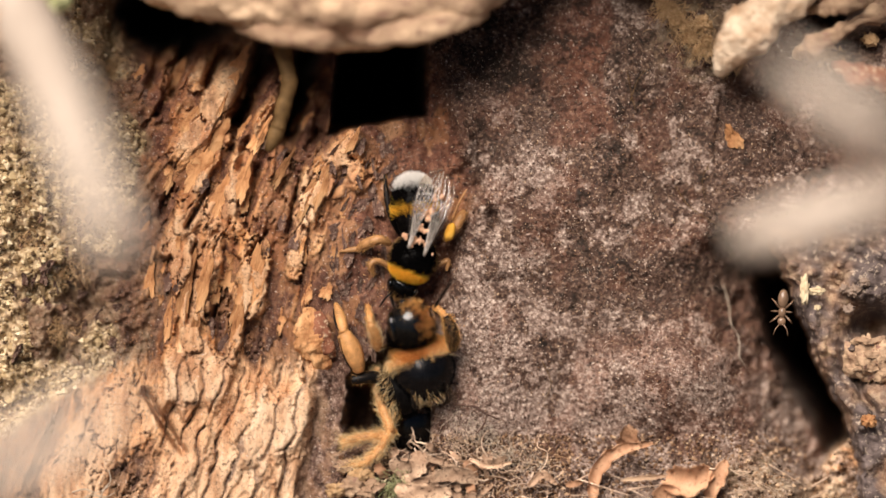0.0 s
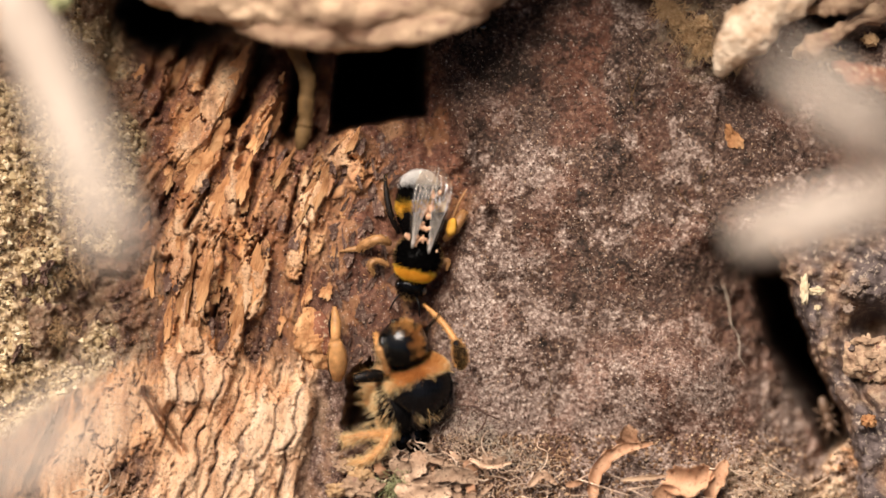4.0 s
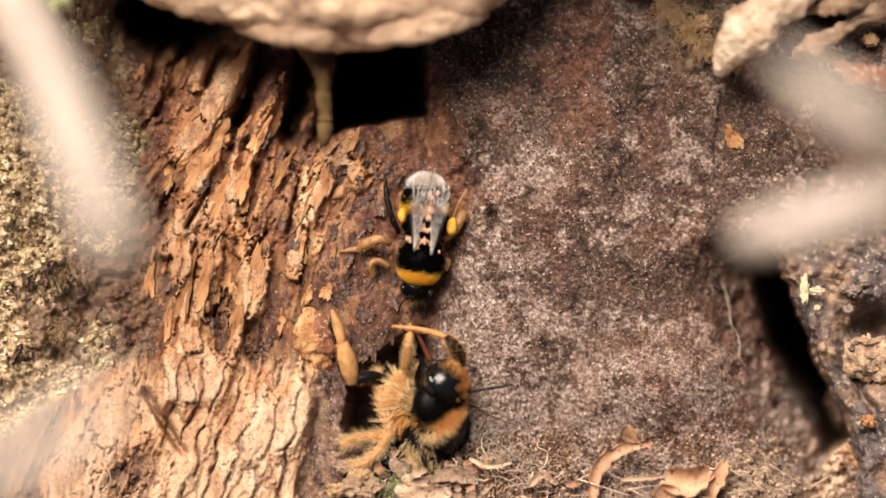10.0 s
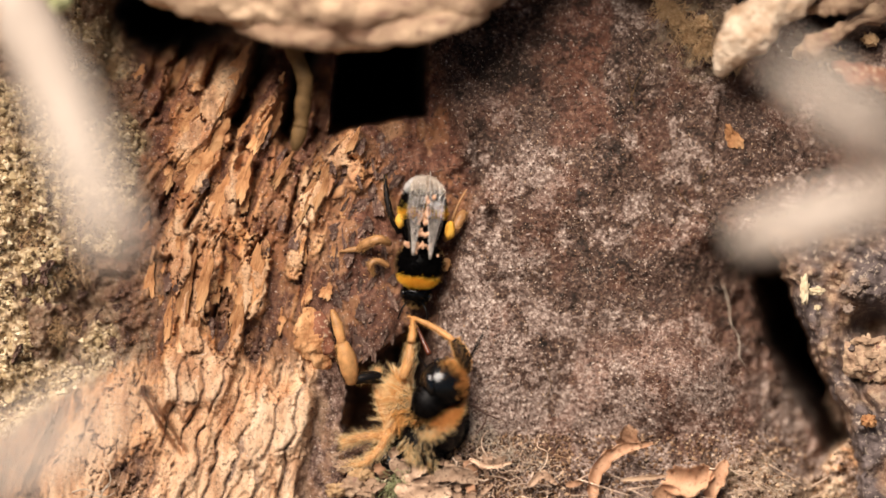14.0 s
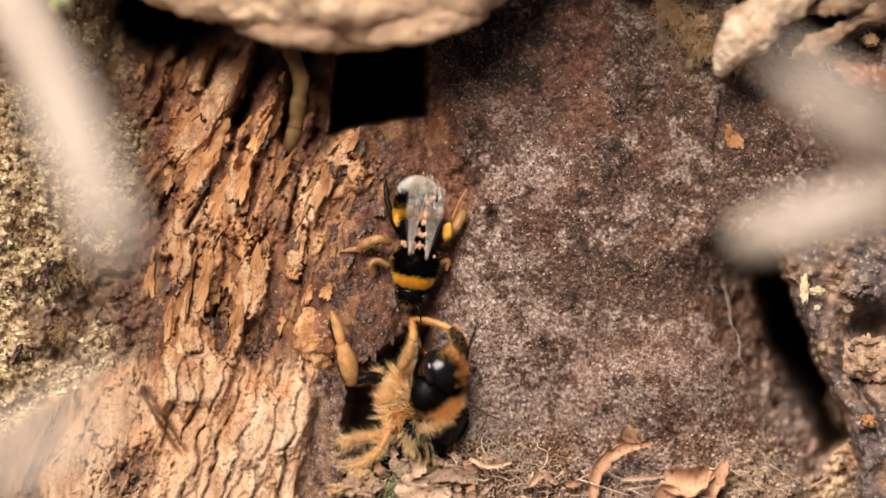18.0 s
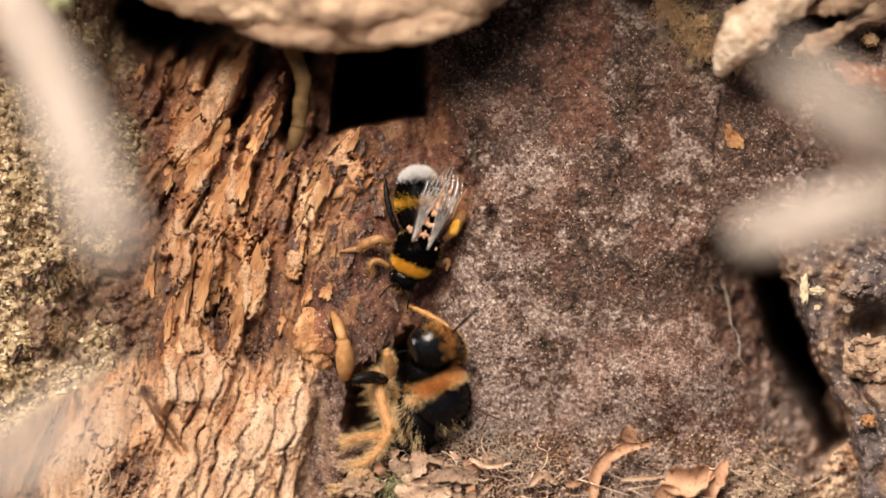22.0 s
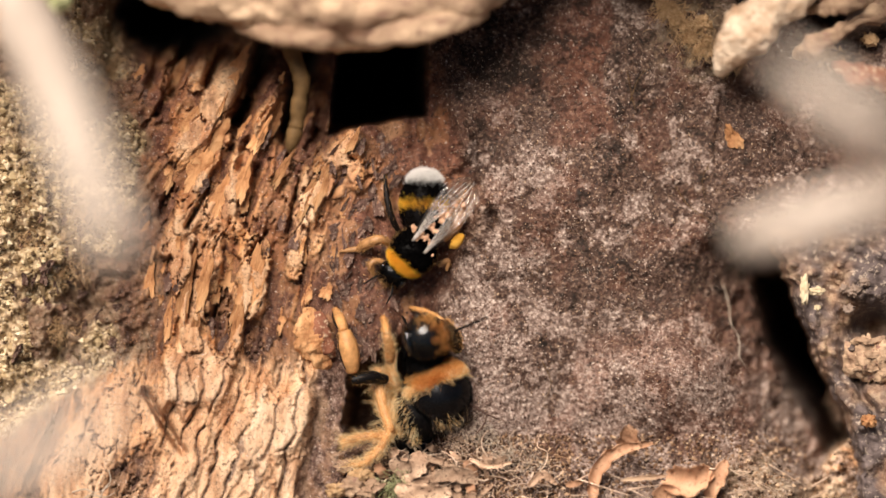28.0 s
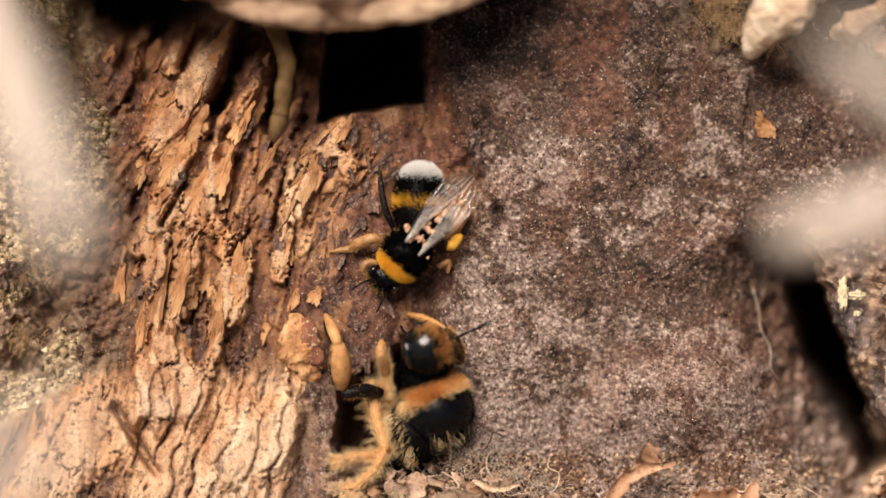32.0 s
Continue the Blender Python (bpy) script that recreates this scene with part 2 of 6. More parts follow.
    blot = 0.9 * bump(x, y, 988, 178, 15, 42) + 0.8 * bump(x, y, 872, 392, 10, 22) + 0.6 * bump(x, y, 965, 625, 30, 34) + 0.5 * bump(x, y, 1080, 600, 60, 26) + 0.4 * bump(x, y, 1190, 610, 40, 22)
    pig_pale = pig_pale - 1.2 * blot * step(0.40, 0.62, fbm(x / 9, y / 10, 108) + 0.15 * blot)
    pig_pale = pig_pale - 0.75 * plate * (1 - soil) * step(0.425, 0.36, fbm(x / 28, y / 32, 110, 4, 0.68) - 0.06 * bump(x, y, 860, 110, 130, 90) + 0.05 * step(560, 700, y))
    # shade of hole, pocket and deep furrows, put into the colour by depth
    deep_shade = step(-6, -14, h) * step(800, 780, x) * step(800, 760, y)
    pig_pale = pig_pale * (1 - deep_shade) - deep_shade
    pig_wood, pig_moss, pig_stain = pig_wood * (1 - deep_shade), pig_moss * (1 - deep_shade), pig_stain * (1 - deep_shade)
    return h, pig_wood, pig_moss, pig_stain, pig_pale


def lie(x, y, lift=0.0):
    """The place on the face's surface over a cell of the plan."""
    return at(x, y, float(face_shape(np.array([x]), np.array([y]))[0][0]) + lift)


# ---- materials ----
def mat(name, rough=0.8):
    m = bpy.data.materials.new(name)
    m.use_nodes = True
    nt = m.node_tree
    b = nt.nodes["Principled BSDF"]
    b.inputs["Roughness"].default_value = rough
    b.inputs["Specular IOR Level"].default_value = 0.2
    return m, nt, b


def ramp(nt, fac, stops):
    r = nt.nodes.new("ShaderNodeValToRGB")
    e = r.color_ramp.elements
    while len(e) < len(stops):
        e.new(0.5)
    for k, (p, c) in enumerate(stops):
        e[k].position, e[k].color = p, (*c, 1)
    nt.links.new(fac, r.inputs[0])
    return r.outputs[0]


def tex(nt, scale, detail=4, stretch=(1, 1, 1), kind="ShaderNodeTexNoise", rough=0.6):
    co, mp, n = nt.nodes.new("ShaderNodeTexCoord"), nt.nodes.new("ShaderNodeMapping"), nt.nodes.new(kind)
    mp.inputs["Scale"].default_value = stretch
    nt.links.new(co.outputs["Object"], mp.inputs[0])
    nt.links.new(mp.outputs[0], n.inputs["Vector"])
    n.inputs["Scale"].default_value = scale
    if kind == "ShaderNodeTexNoise":
        n.inputs["Detail"].default_value, n.inputs["Roughness"].default_value = detail, rough
    return n.outputs[0]


def mix(nt, fac, a, b):
    n = nt.nodes.new("ShaderNodeMix")
    n.data_type = "RGBA"
    for sock, v in ((n.inputs[0], fac), (n.inputs[6], a), (n.inputs[7], b)):
        if isinstance(v, (int, float)):
            sock.default_value = v
        elif isinstance(v, tuple):
            sock.default_value = (*v, 1)
        else:
            nt.links.new(v, sock)
    return n.outputs[2]


def relief(nt, b, height, strength, depth):
    n = nt.nodes.new("ShaderNodeBump")
    n.inputs["Strength"].default_value, n.inputs["Distance"].default_value = strength, depth
    nt.links.new(height, n.inputs["Height"])
    nt.links.new(n.outputs[0], b.inputs["Normal"])


def simple(name, dark, light, scale, rough=0.75, bumps=0.4, depth=0.0002, stretch=(1, 1, 1), fleck=None, per_piece=0.0):
    m, nt, b = mat(name, rough)
    col = ramp(nt, tex(nt, scale, 5, stretch), [(0.3, dark), (0.7, light)])
    if fleck:
        col = mix(nt, ramp(nt, tex(nt, scale * 4.3, 3), [(0.55, (0, 0, 0)), (0.68, (1, 1, 1))]), col, fleck)
    if per_piece:
        oi, hs = nt.nodes.new("ShaderNodeObjectInfo"), nt.nodes.new("ShaderNodeHueSaturation")
        rg = nt.nodes.new("ShaderNodeMapRange")
        rg.inputs[3].default_value, rg.inputs[4].default_value = 1 - per_piece, 1 + per_piece
        nt.links.new(oi.outputs["Random"], rg.inputs[0])
        nt.links.new(rg.outputs[0], hs.inputs["Value"])
        nt.links.new(col, hs.inputs["Color"])
        col = hs.outputs[0]
    nt.links.new(col, b.inputs["Base Color"])
    relief(nt, b, tex(nt, scale * 2.5, 4, stretch), bumps, depth)
    return m


def face_material():
    m, nt, b = mat("decayed_log_face", 0.78)
    at_ = nt.nodes.new("ShaderNodeAttribute")
    at_.attribute_name = "pigment"
    sep = nt.nodes.new("ShaderNodeSeparateColor")
    nt.links.new(at_.outputs["Color"], sep.inputs[0])
    wood, moss, stain = sep.outputs
    pale = at_.outputs["Alpha"]
    n_f, n_m, n_c = tex(nt, 2600, 4), tex(nt, 700, 5), tex(nt, 180, 4)
    n_x, n_y = tex(nt, 2300, 6, rough=0.72), tex(nt, 1100, 6, rough=0.75)
    base = ramp(nt, n_x, [(0.30, (0.014, 0.008, 0.007)), (0.45, (0.048, 0.027, 0.020)), (0.56, (0.112, 0.067, 0.048)), (0.68, (0.31, 0.22, 0.155))])
    crust = ramp(nt, n_x, [(0.30, (0.060, 0.038, 0.031)), (0.42, (0.140, 0.090, 0.070)), (0.54, (0.285, 0.212, 0.176)), (0.68, (0.66, 0.56, 0.475))])
    patch = nt.nodes.new("ShaderNodeMath")
    patch.operation, patch.use_clamp = "MULTIPLY_ADD", True
    patch.inputs[1].default_value = 3.4
    nt.links.new(n_y, patch.inputs[0])
    shift = nt.nodes.new("ShaderNodeMath")
    shift.operation = "MULTIPLY_ADD"
    shift.inputs[1].default_value, shift.inputs[2].default_value = 1.8, -2.55
    nt.links.new(pale, shift.inputs[0])
    nt.links.new(shift.outputs[0], patch.inputs[2])
    col = mix(nt, patch.outputs[0], base, crust)
    red = ramp(nt, n_y, [(0.30, (0.026, 0.010, 0.007)), (0.46, (0.115, 0.043, 0.026)), (0.58, (0.215, 0.095, 0.058)), (0.72, (0.36, 0.20, 0.135))])
    st = nt.nodes.new("ShaderNodeMath")
    st.operation = "MULTIPLY"
    st.inputs[1].default_value = 0.92
    nt.links.new(stain, st.inputs[0])
    col = mix(nt, st.outputs[0], col, red)
    dots = ramp(nt, tex(nt, 1300, 4), [(0.28, (1, 1, 1)), (0.38, (0, 0, 0))])
    col = mix(nt, dots, col, (0.014, 0.010, 0.010))
    fib = tex(nt, 520, 6, (1.0, 0.22, 1.0))
    org = ramp(nt, fib, [(0.22, (0.16, 0.045, 0.016)), (0.40, (0.38, 0.140, 0.046)), (0.56, (0.57, 0.265, 0.102)), (0.8, (0.74, 0.455, 0.225))])
    org = mix(nt, ramp(nt, n_c, [(0.4, (0, 0, 0)), (0.62, (0.55, 0.55, 0.55))]), org, (0.64, 0.42, 0.23))
    org = mix(nt, pale, org, ramp(nt, fib, [(0.24, (0.34, 0.155, 0.075)), (0.42, (0.54, 0.335, 0.20)), (0.58, (0.71, 0.52, 0.355)), (0.78, (0.88, 0.74, 0.57))]))
    col = mix(nt, wood, col, org)
    col = mix(nt, ramp(nt, tex(nt, 1000, 6, rough=0.75), [(0.33, (0.85, 0.85, 0.85)), (0.43, (0, 0, 0))]), col, (0.055, 0.026, 0.017))
    lic = ramp(nt, tex(nt, 620, 5, rough=0.68), [(0.30, (0.040, 0.026, 0.015)), (0.42, (0.22, 0.145, 0.072)), (0.52, (0.50, 0.37, 0.20)), (0.66, (0.80, 0.66, 0.44))])
    lic = mix(nt, ramp(nt, n_c, [(0.42, (0, 0, 0)), (0.60, (0.75, 0.75, 0.75))]), lic, ramp(nt, n_m, [(0.35, (0.12, 0.055, 0.035)), (0.65, (0.62, 0.47, 0.30))]))
    chips = nt.nodes.new("ShaderNodeSeparateColor")
    cell = nt.nodes.new("ShaderNodeTexVoronoi")
    cell.inputs["Scale"].default_value = 1150
    warp = nt.nodes.new("ShaderNodeVectorMath")
    warp.operation = "MULTIPLY_ADD"
    warp.inputs[1].default_value = (0.0012, 0.0012, 0.0012)
    obj, wn = nt.nodes.new("ShaderNodeTexCoord"), nt.nodes.new("ShaderNodeTexNoise")
    wn.inputs["Scale"].default_value = 900
    nt.links.new(obj.outputs["Object"], wn.inputs["Vector"])
    nt.links.new(wn.outputs["Color"], warp.inputs[0])
    nt.links.new(obj.outputs["Object"], warp.inputs[2])
    nt.links.new(warp.outputs[0], cell.inputs["Vector"])
    nt.links.new(cell.outputs["Color"], chips.inputs[0])
    chip = ramp(nt, chips.outputs[0], [(0.1, (0.045, 0.026, 0.018)), (0.35, (0.22, 0.145, 0.080)), (0.6, (0.42, 0.315, 0.175)), (0.85, (0.72, 0.60, 0.42))])
    lic = mix(nt, 0.38, lic, chip)
    col = mix(nt, moss, col, lic)
    col = mix(nt, ramp(nt, tex(nt, 2100, 6, rough=0.8), [(0.36, (0.75, 0.75, 0.75)), (0.47, (0, 0, 0))]), col, (0.022, 0.013, 0.010))
    speck = ramp(nt, tex(nt, 3600, 2), [(0.66, (0, 0, 0)), (0.72, (1, 1, 1))])
    col = mix(nt, speck, col, (0.60, 0.50, 0.42))
    # pale below zero goes near black: dark blotches and the painted hollow shade
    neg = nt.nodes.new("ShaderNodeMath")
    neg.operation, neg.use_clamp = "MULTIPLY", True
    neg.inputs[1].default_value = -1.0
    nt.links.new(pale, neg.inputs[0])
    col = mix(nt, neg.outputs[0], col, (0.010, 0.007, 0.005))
    nt.links.new(col, b.inputs["Base Color"])
    nt.links.new(ramp(nt, n_f, [(0.3, (0.55, 0.55, 0.55)), (0.7, (0.95, 0.95, 0.95))]), b.inputs["Roughness"])
    add = nt.nodes.new("ShaderNodeMath")
    nt.links.new(n_f, add.inputs[0])
    nt.links.new(tex(nt, 900, 6), add.inputs[1])
    relief(nt, b, add.outputs[0], 0.30, 0.0003)
    return m


def mixed(name, stops, rough=0.8):
    """A material for scattered bits, each of its own tone."""
    m, nt, b = mat(name, rough)
    geo = nt.nodes.new("ShaderNodeNewGeometry")
    nt.links.new(ramp(nt, geo.outputs["Random Per Island"], stops), b.inputs["Base Color"])
    relief(nt, b, tex(nt, 3000, 3), 0.4, 0.0002)
    return m


def blotched(name, stops, scale, stretch, per_piece):
    """Torn wood: blotches, fine dark pits and a tone of its own for each piece."""
    m, nt, b = mat(name, 0.8)
    col = ramp(nt, tex(nt, scale, 7, stretch, rough=0.72), stops)
    col = mix(nt, ramp(nt, tex(nt, scale * 3.1, 5, (1, 0.6, 1)), [(0.30, (0.8, 0.8, 0.8)), (0.42, (0, 0, 0))]), col, (0.11, 0.045, 0.024))
    oi, hs, rg = nt.nodes.new("ShaderNodeObjectInfo"), nt.nodes.new("ShaderNodeHueSaturation"), nt.nodes.new("ShaderNodeMapRange")
    rg.inputs[3].default_value, rg.inputs[4].default_value = 1 - per_piece, 1 + per_piece * 0.6
    nt.links.new(oi.outputs["Random"], rg.inputs[0])
    nt.links.new(rg.outputs[0], hs.inputs["Value"])
    nt.links.new(col, hs.inputs["Color"])
    nt.links.new(hs.outputs[0], b.inputs["Base Color"])
    relief(nt, b, tex(nt, scale * 2.2, 6, (1, 0.6, 1), rough=0.7), 0.8, 0.0005)
    return m


FACE_MAT = face_material()
CRUMBS = mixed("litter_crumbs", [(0.0, (0.03, 0.017, 0.012)), (0.4, (0.14, 0.075, 0.042)), (0.75, (0.32, 0.20, 0.12)), (1.0, (0.62, 0.46, 0.31))])
LICHEN = mixed("lichen_crumbs", [(0.0, (0.05, 0.03, 0.018)), (0.35, (0.24, 0.165, 0.085)), (0.7, (0.48, 0.37, 0.21)), (1.0, (0.78, 0.66, 0.46))])
FLAKE = blotched("orange_wood_flake", [(0.26, (0.14, 0.052, 0.024)), (0.40, (0.38, 0.17, 0.070)), (0.54, (0.58, 0.315, 0.145)), (0.72, (0.76, 0.50, 0.27))], 520, (1, 0.45, 1), 0.32)
FLAKE_DARK = simple("dark_wood_flake", (0.045, 0.022, 0.018), (0.17, 0.10, 0.075), 500, 0.75, 0.5, 0.0003, (1, 0.3, 1), (0.3, 0.22, 0.17), 0.3)
PALE_WOOD = simple("bleached_wood", (0.13, 0.062, 0.036), (0.74, 0.54, 0.36), 230, 0.8, 0.7, 0.0010, (0.35, 1.2, 1), (0.26, 0.15, 0.11))
BLEACHED = simple("cream_wood", (0.40, 0.25, 0.15), (0.90, 0.76, 0.58), 420, 0.8, 0.6, 0.0006, (0.6, 1.0, 1), (0.34, 0.20, 0.12))
TWIG = simple("dry_stalk", (0.48, 0.40, 0.335), (0.66, 0.57, 0.485), 300, 0.6, 0.3, 0.0002, (1, 1, 0.2))
ROOTLET = simple("pale_rootlet", (0.055, 0.031, 0.011), (0.18, 0.106, 0.042), 500, 0.7, 0.4, 0.0002)
BARK = simple("grey_bark", (0.040, 0.028, 0.026), (0.185, 0.145, 0.135), 330, 0.72, 0.8, 0.0007, (1, 1, 1), (0.42, 0.34, 0.27))
nt_ = BARK.node_tree
old = nt_.nodes["Principled BSDF"].inputs["Base Color"].links[0].from_socket
tan = ramp(nt_, tex(nt_, 800, 5), [(0.3, (0.07, 0.035, 0.022)), (0.5, (0.26, 0.155, 0.095)), (0.68, (0.50, 0.36, 0.23))])
nt_.links.new(mix(nt_, ramp(nt_, tex(nt_, 95, 4), [(0.46, (0, 0, 0)), (0.58, (0.85, 0.85, 0.85))]), old, tan), nt_.nodes["Principled BSDF"].inputs["Base Color"])
FIBRE = simple("root_fibre", (0.26, 0.17, 0.12), (0.74, 0.58, 0.44), 600, 0.8, 0.3, 0.0001, per_piece=0.45)
LEAF = simple("dry_leaf", (0.26, 0.125, 0.065), (0.60, 0.37, 0.23), 350, 0.6, 0.4, 0.0002, (1, 1, 1), (0.22, 0.11, 0.06), 0.25)
LEAF_DULL = simple("withered_leaf", (0.20, 0.112, 0.068), (0.74, 0.53, 0.37), 500, 0.9, 0.7, 0.0004, (1, 1, 1), (0.08, 0.04, 0.025), 0.4)
GRIT = mixed("mineral_grit", [(0.0, (0.16, 0.11, 0.085)), (0.6, (0.36, 0.28, 0.22)), (1.0, (0.72, 0.60, 0.50))], 0.5)
RED_WOOD = simple("red_rotten_wood", (0.09, 0.030, 0.018), (0.36, 0.15, 0.085), 420, 0.75, 0.6, 0.0004, (1, 0.5, 1), (0.55, 0.42, 0.28))
GREEN = simple("moss_green", (0.20, 0.21, 0.085), (0.56, 0.58, 0.33), 600, 0.85, 0.4, 0.0002)
MOSS_TAN = simple("dry_moss", (0.25, 0.145, 0.065), (0.64, 0.44, 0.25), 700, 0.85, 0.4, 0.0002)
SOIL = simple("leaf_mould", (0.035, 0.024, 0.016), (0.15, 0.10, 0.065), 60, 0.9, 0.8, 0.004, fleck=(0.22, 0.15, 0.09))
FLUFF = simple("pale_fluff", (0.34, 0.27, 0.20), (0.62, 0.54, 0.44), 500, 0.8, 0.2)
WHITE = simple("white_fungus", (0.46, 0.36, 0.22), (0.76, 0.65, 0.45), 500, 0.7, 0.3)


# ---- mesh helpers ----
def mesh_ob(name, verts, faces, material, smooth=True):
    me = bpy.data.meshes.new(name)
    me.from_pydata(verts, [], faces)
    me.update()
    if smooth:
        me.polygons.foreach_set("use_smooth", [True] * len(me.polygons))
    if material:
        me.materials.append(material)
    return new(name, me)


def part(name, bm, material, parent, label=""):
    me = bpy.data.meshes.new(name)
    bm.to_mesh(me)
    bm.free()
    me.polygons.foreach_set("use_smooth", [True] * len(me.polygons))
    me.materials.append(material)
    ob = new(name, me)
    ob.parent = parent
    if label:
        ob["label"] = label
    return ob


def blob(radii, levels=3, seed=0, rough=0.0, freq=1.0, where=(0, 0, 0)):
    """A closed lump of the given radii in metres, with uneven surface."""
    bm = bmesh.new()
    bmesh.ops.create_icosphere(bm, subdivisions=levels, radius=1)
    o = Vector((seed * 3.1, seed * 1.7, seed * 5.3))
    for v in bm.verts:
        k = 1 + rough * (noise.fractal(v.co * freq + o, 0.7, 2.0, 4) if rough else 0)
        v.co = Vector(v.co[i] * radii[i] * k + where[i] for i in range(3))
    return bm


def tube(bm, pts, radii, sides=8, cap=True):
    """A tapered tube through the given places, added to bm."""
    pts = [Vector(p) for p in pts]
    rings, side = [], None
    for i, p in enumerate(pts):
        d = (pts[min(i + 1, len(pts) - 1)] - pts[max(i - 1, 0)]).normalized()
        if side is None:
            side = d.orthogonal().normalized()
        side = (side - d * side.dot(d)).normalized()
        up = d.cross(side)
        r = radii[i] if hasattr(radii, "__len__") else radii
        rings.append([bm.verts.new(p + r * (math.cos(a) * side + math.sin(a) * up)) for a in (2 * math.pi * k / sides for k in range(sides))])
    for a, b in zip(rings, rings[1:]):
        for k in range(sides):
            bm.faces.new((a[k], a[(k + 1) % sides], b[(k + 1) % sides], b[k]))
    if cap:
        bm.faces.new(rings[0][::-1])
        bm.faces.new(rings[-1])
    return bm


def glide(pts, n):
    """A smooth run of n places through the given ones."""
    pts = [Vector(p) for p in pts]
    out = []
    for k in range(n):
        s = k / (n - 1) * (len(pts) - 1)
        i = min(int(s), len(pts) - 2)
        f = s - i
        p0, p1, p2, p3 = pts[max(i - 1, 0)], pts[i], pts[i + 1], pts[min(i + 2, len(pts) - 1)]
        out.append(0.5 * ((2 * p1) + (p2 - p0) * f + (2 * p0 - 5 * p1 + 4 * p2 - p3) * f * f + (3 * p1 - p0 - 3 * p2 + p3) * f ** 3))
    return out


def on_face(name, label, category, group="", kind=""):
    """An empty at the face's origin that carries a thing's parts."""
    return tagged(new(name), label, category, group, kind)


def thing(name, bm, material, label, category, group="", kind=""):
    """One plain thing built in the face's space, with its origin at its own middle."""
    mid = Vector((0, 0, 0))
    for v in bm.verts:
        mid += v.co
    mid /= max(1, len(bm.verts))
    for v in bm.verts:
        v.co -= mid
    ob = part(name, bm, material, None)
    ob.matrix_world = FACE @ Matrix.Translation(mid)
    return tagged(ob, label, category, group, kind)


# ---- ground to the horizon ----
def ground_sheet():
    r = [0.0] + [0.08 * 1.35 ** k for k in range(36)]
    verts, faces, n = [(0, 0, -0.144)], [], 48
    for k, q in enumerate(r[1:]):
        for j in range(n):
            a = 2 * math.pi * j / n
            p = Vector((q * math.cos(a), q * math.sin(a), 0))
            hollow = 0.14 * max(0, 1 - q / 1.2) ** 2  # the log lies in a hollow
            verts.append((p.x, p.y, (0.006 * noise.noise(p * 20) if q < 3 else 0) - 0.004 - hollow))
    for j in range(n):
        faces.append((0, 1 + j, 1 + (j + 1) % n))
    for k in range(len(r) - 2):
        for j in range(n):
            a, b = 1 + k * n + j, 1 + k * n + (j + 1) % n
            faces.append((a, a + n, b + n, b))
    ob = mesh_ob("ground", verts, faces, SOIL)
    return tagged(ob, "dark leaf mould around an old log", "ground", kind="structure")


ground_sheet()


# ---- the log face ----
def log_face():
    def axis(lo, hi, fine, far_lo, far_hi):
        mid = list(np.arange(lo, hi + 0.1, fine))
        a, b, d = [], [], fine
        while (mid[0] if not a else a[-1]) > far_lo:
            d *= 1.22
            a.append((mid[0] if not a else a[-1]) - d)
        d = fine
        while (mid[-1] if not b else b[-1]) < far_hi:
            d *= 1.22
            b.append((mid[-1] if not b else b[-1]) + d)
        return np.array(a[::-1] + mid + b)

    xs, ys = axis(-60, 1630, 2.2, -12000, 12000), axis(-60, 945, 2.2, -16000, 3500)
    X, Y = np.meshgrid(xs, ys)
    h, a, b, c, d = face_shape(X, Y)
    u, v = (X - 784) * CELL * 1000, (441 - Y) * CELL * 1000
    du, dv = np.maximum(np.abs(u) - 56, 0), np.maximum(np.abs(v) - 34, 0)
    far = np.clip((du + dv) / 30, 0, 1)
    h = h * (1 - far) + far * (12 * (fbm(X / 400, Y / 400, 111) - 0.3))
    h = h + 26 * step(30, 45, v)  # unseen brow, added above the view to shade the upper face
    h = h - du ** 2 / 520 - dv ** 2 / 700
    k = CELL * (DIST - np.clip(h, -45, 30) * 0.001) / DIST
    co = np.stack([(X - 784) * k, (441 - Y) * k, h * 0.001], -1).reshape(-1, 3)
    ny, nx = X.shape
    idx = np.arange(ny * nx).reshape(ny, nx)
    quads = np.stack([idx[:-1, :-1], idx[1:, :-1], idx[1:, 1:], idx[:-1, 1:]], -1).reshape(-1, 4)
    me = bpy.data.meshes.new("log_face")
    me.vertices.add(len(co))
    me.vertices.foreach_set("co", co.astype(np.float32).ravel())
    me.loops.add(quads.size)
    me.loops.foreach_set("vertex_index", quads.astype(np.int32).ravel())
    me.polygons.add(len(quads))
    me.polygons.foreach_set("loop_start", np.arange(0, quads.size, 4, dtype=np.int32))
    me.update(calc_edges=True)
    me.polygons.foreach_set("use_smooth", np.ones(len(quads), bool))
    # alpha holds pale crust; below zero, blotches and the painted hollow shade
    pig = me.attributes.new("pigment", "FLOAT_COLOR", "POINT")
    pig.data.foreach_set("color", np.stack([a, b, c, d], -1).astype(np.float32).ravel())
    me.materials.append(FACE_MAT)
    ob = new("log_face", me)
    ob.matrix_world = FACE
    return tagged(ob, "decayed log face with orange rotten wood and dark inner bark", "log", kind="structure")


LOG = log_face()


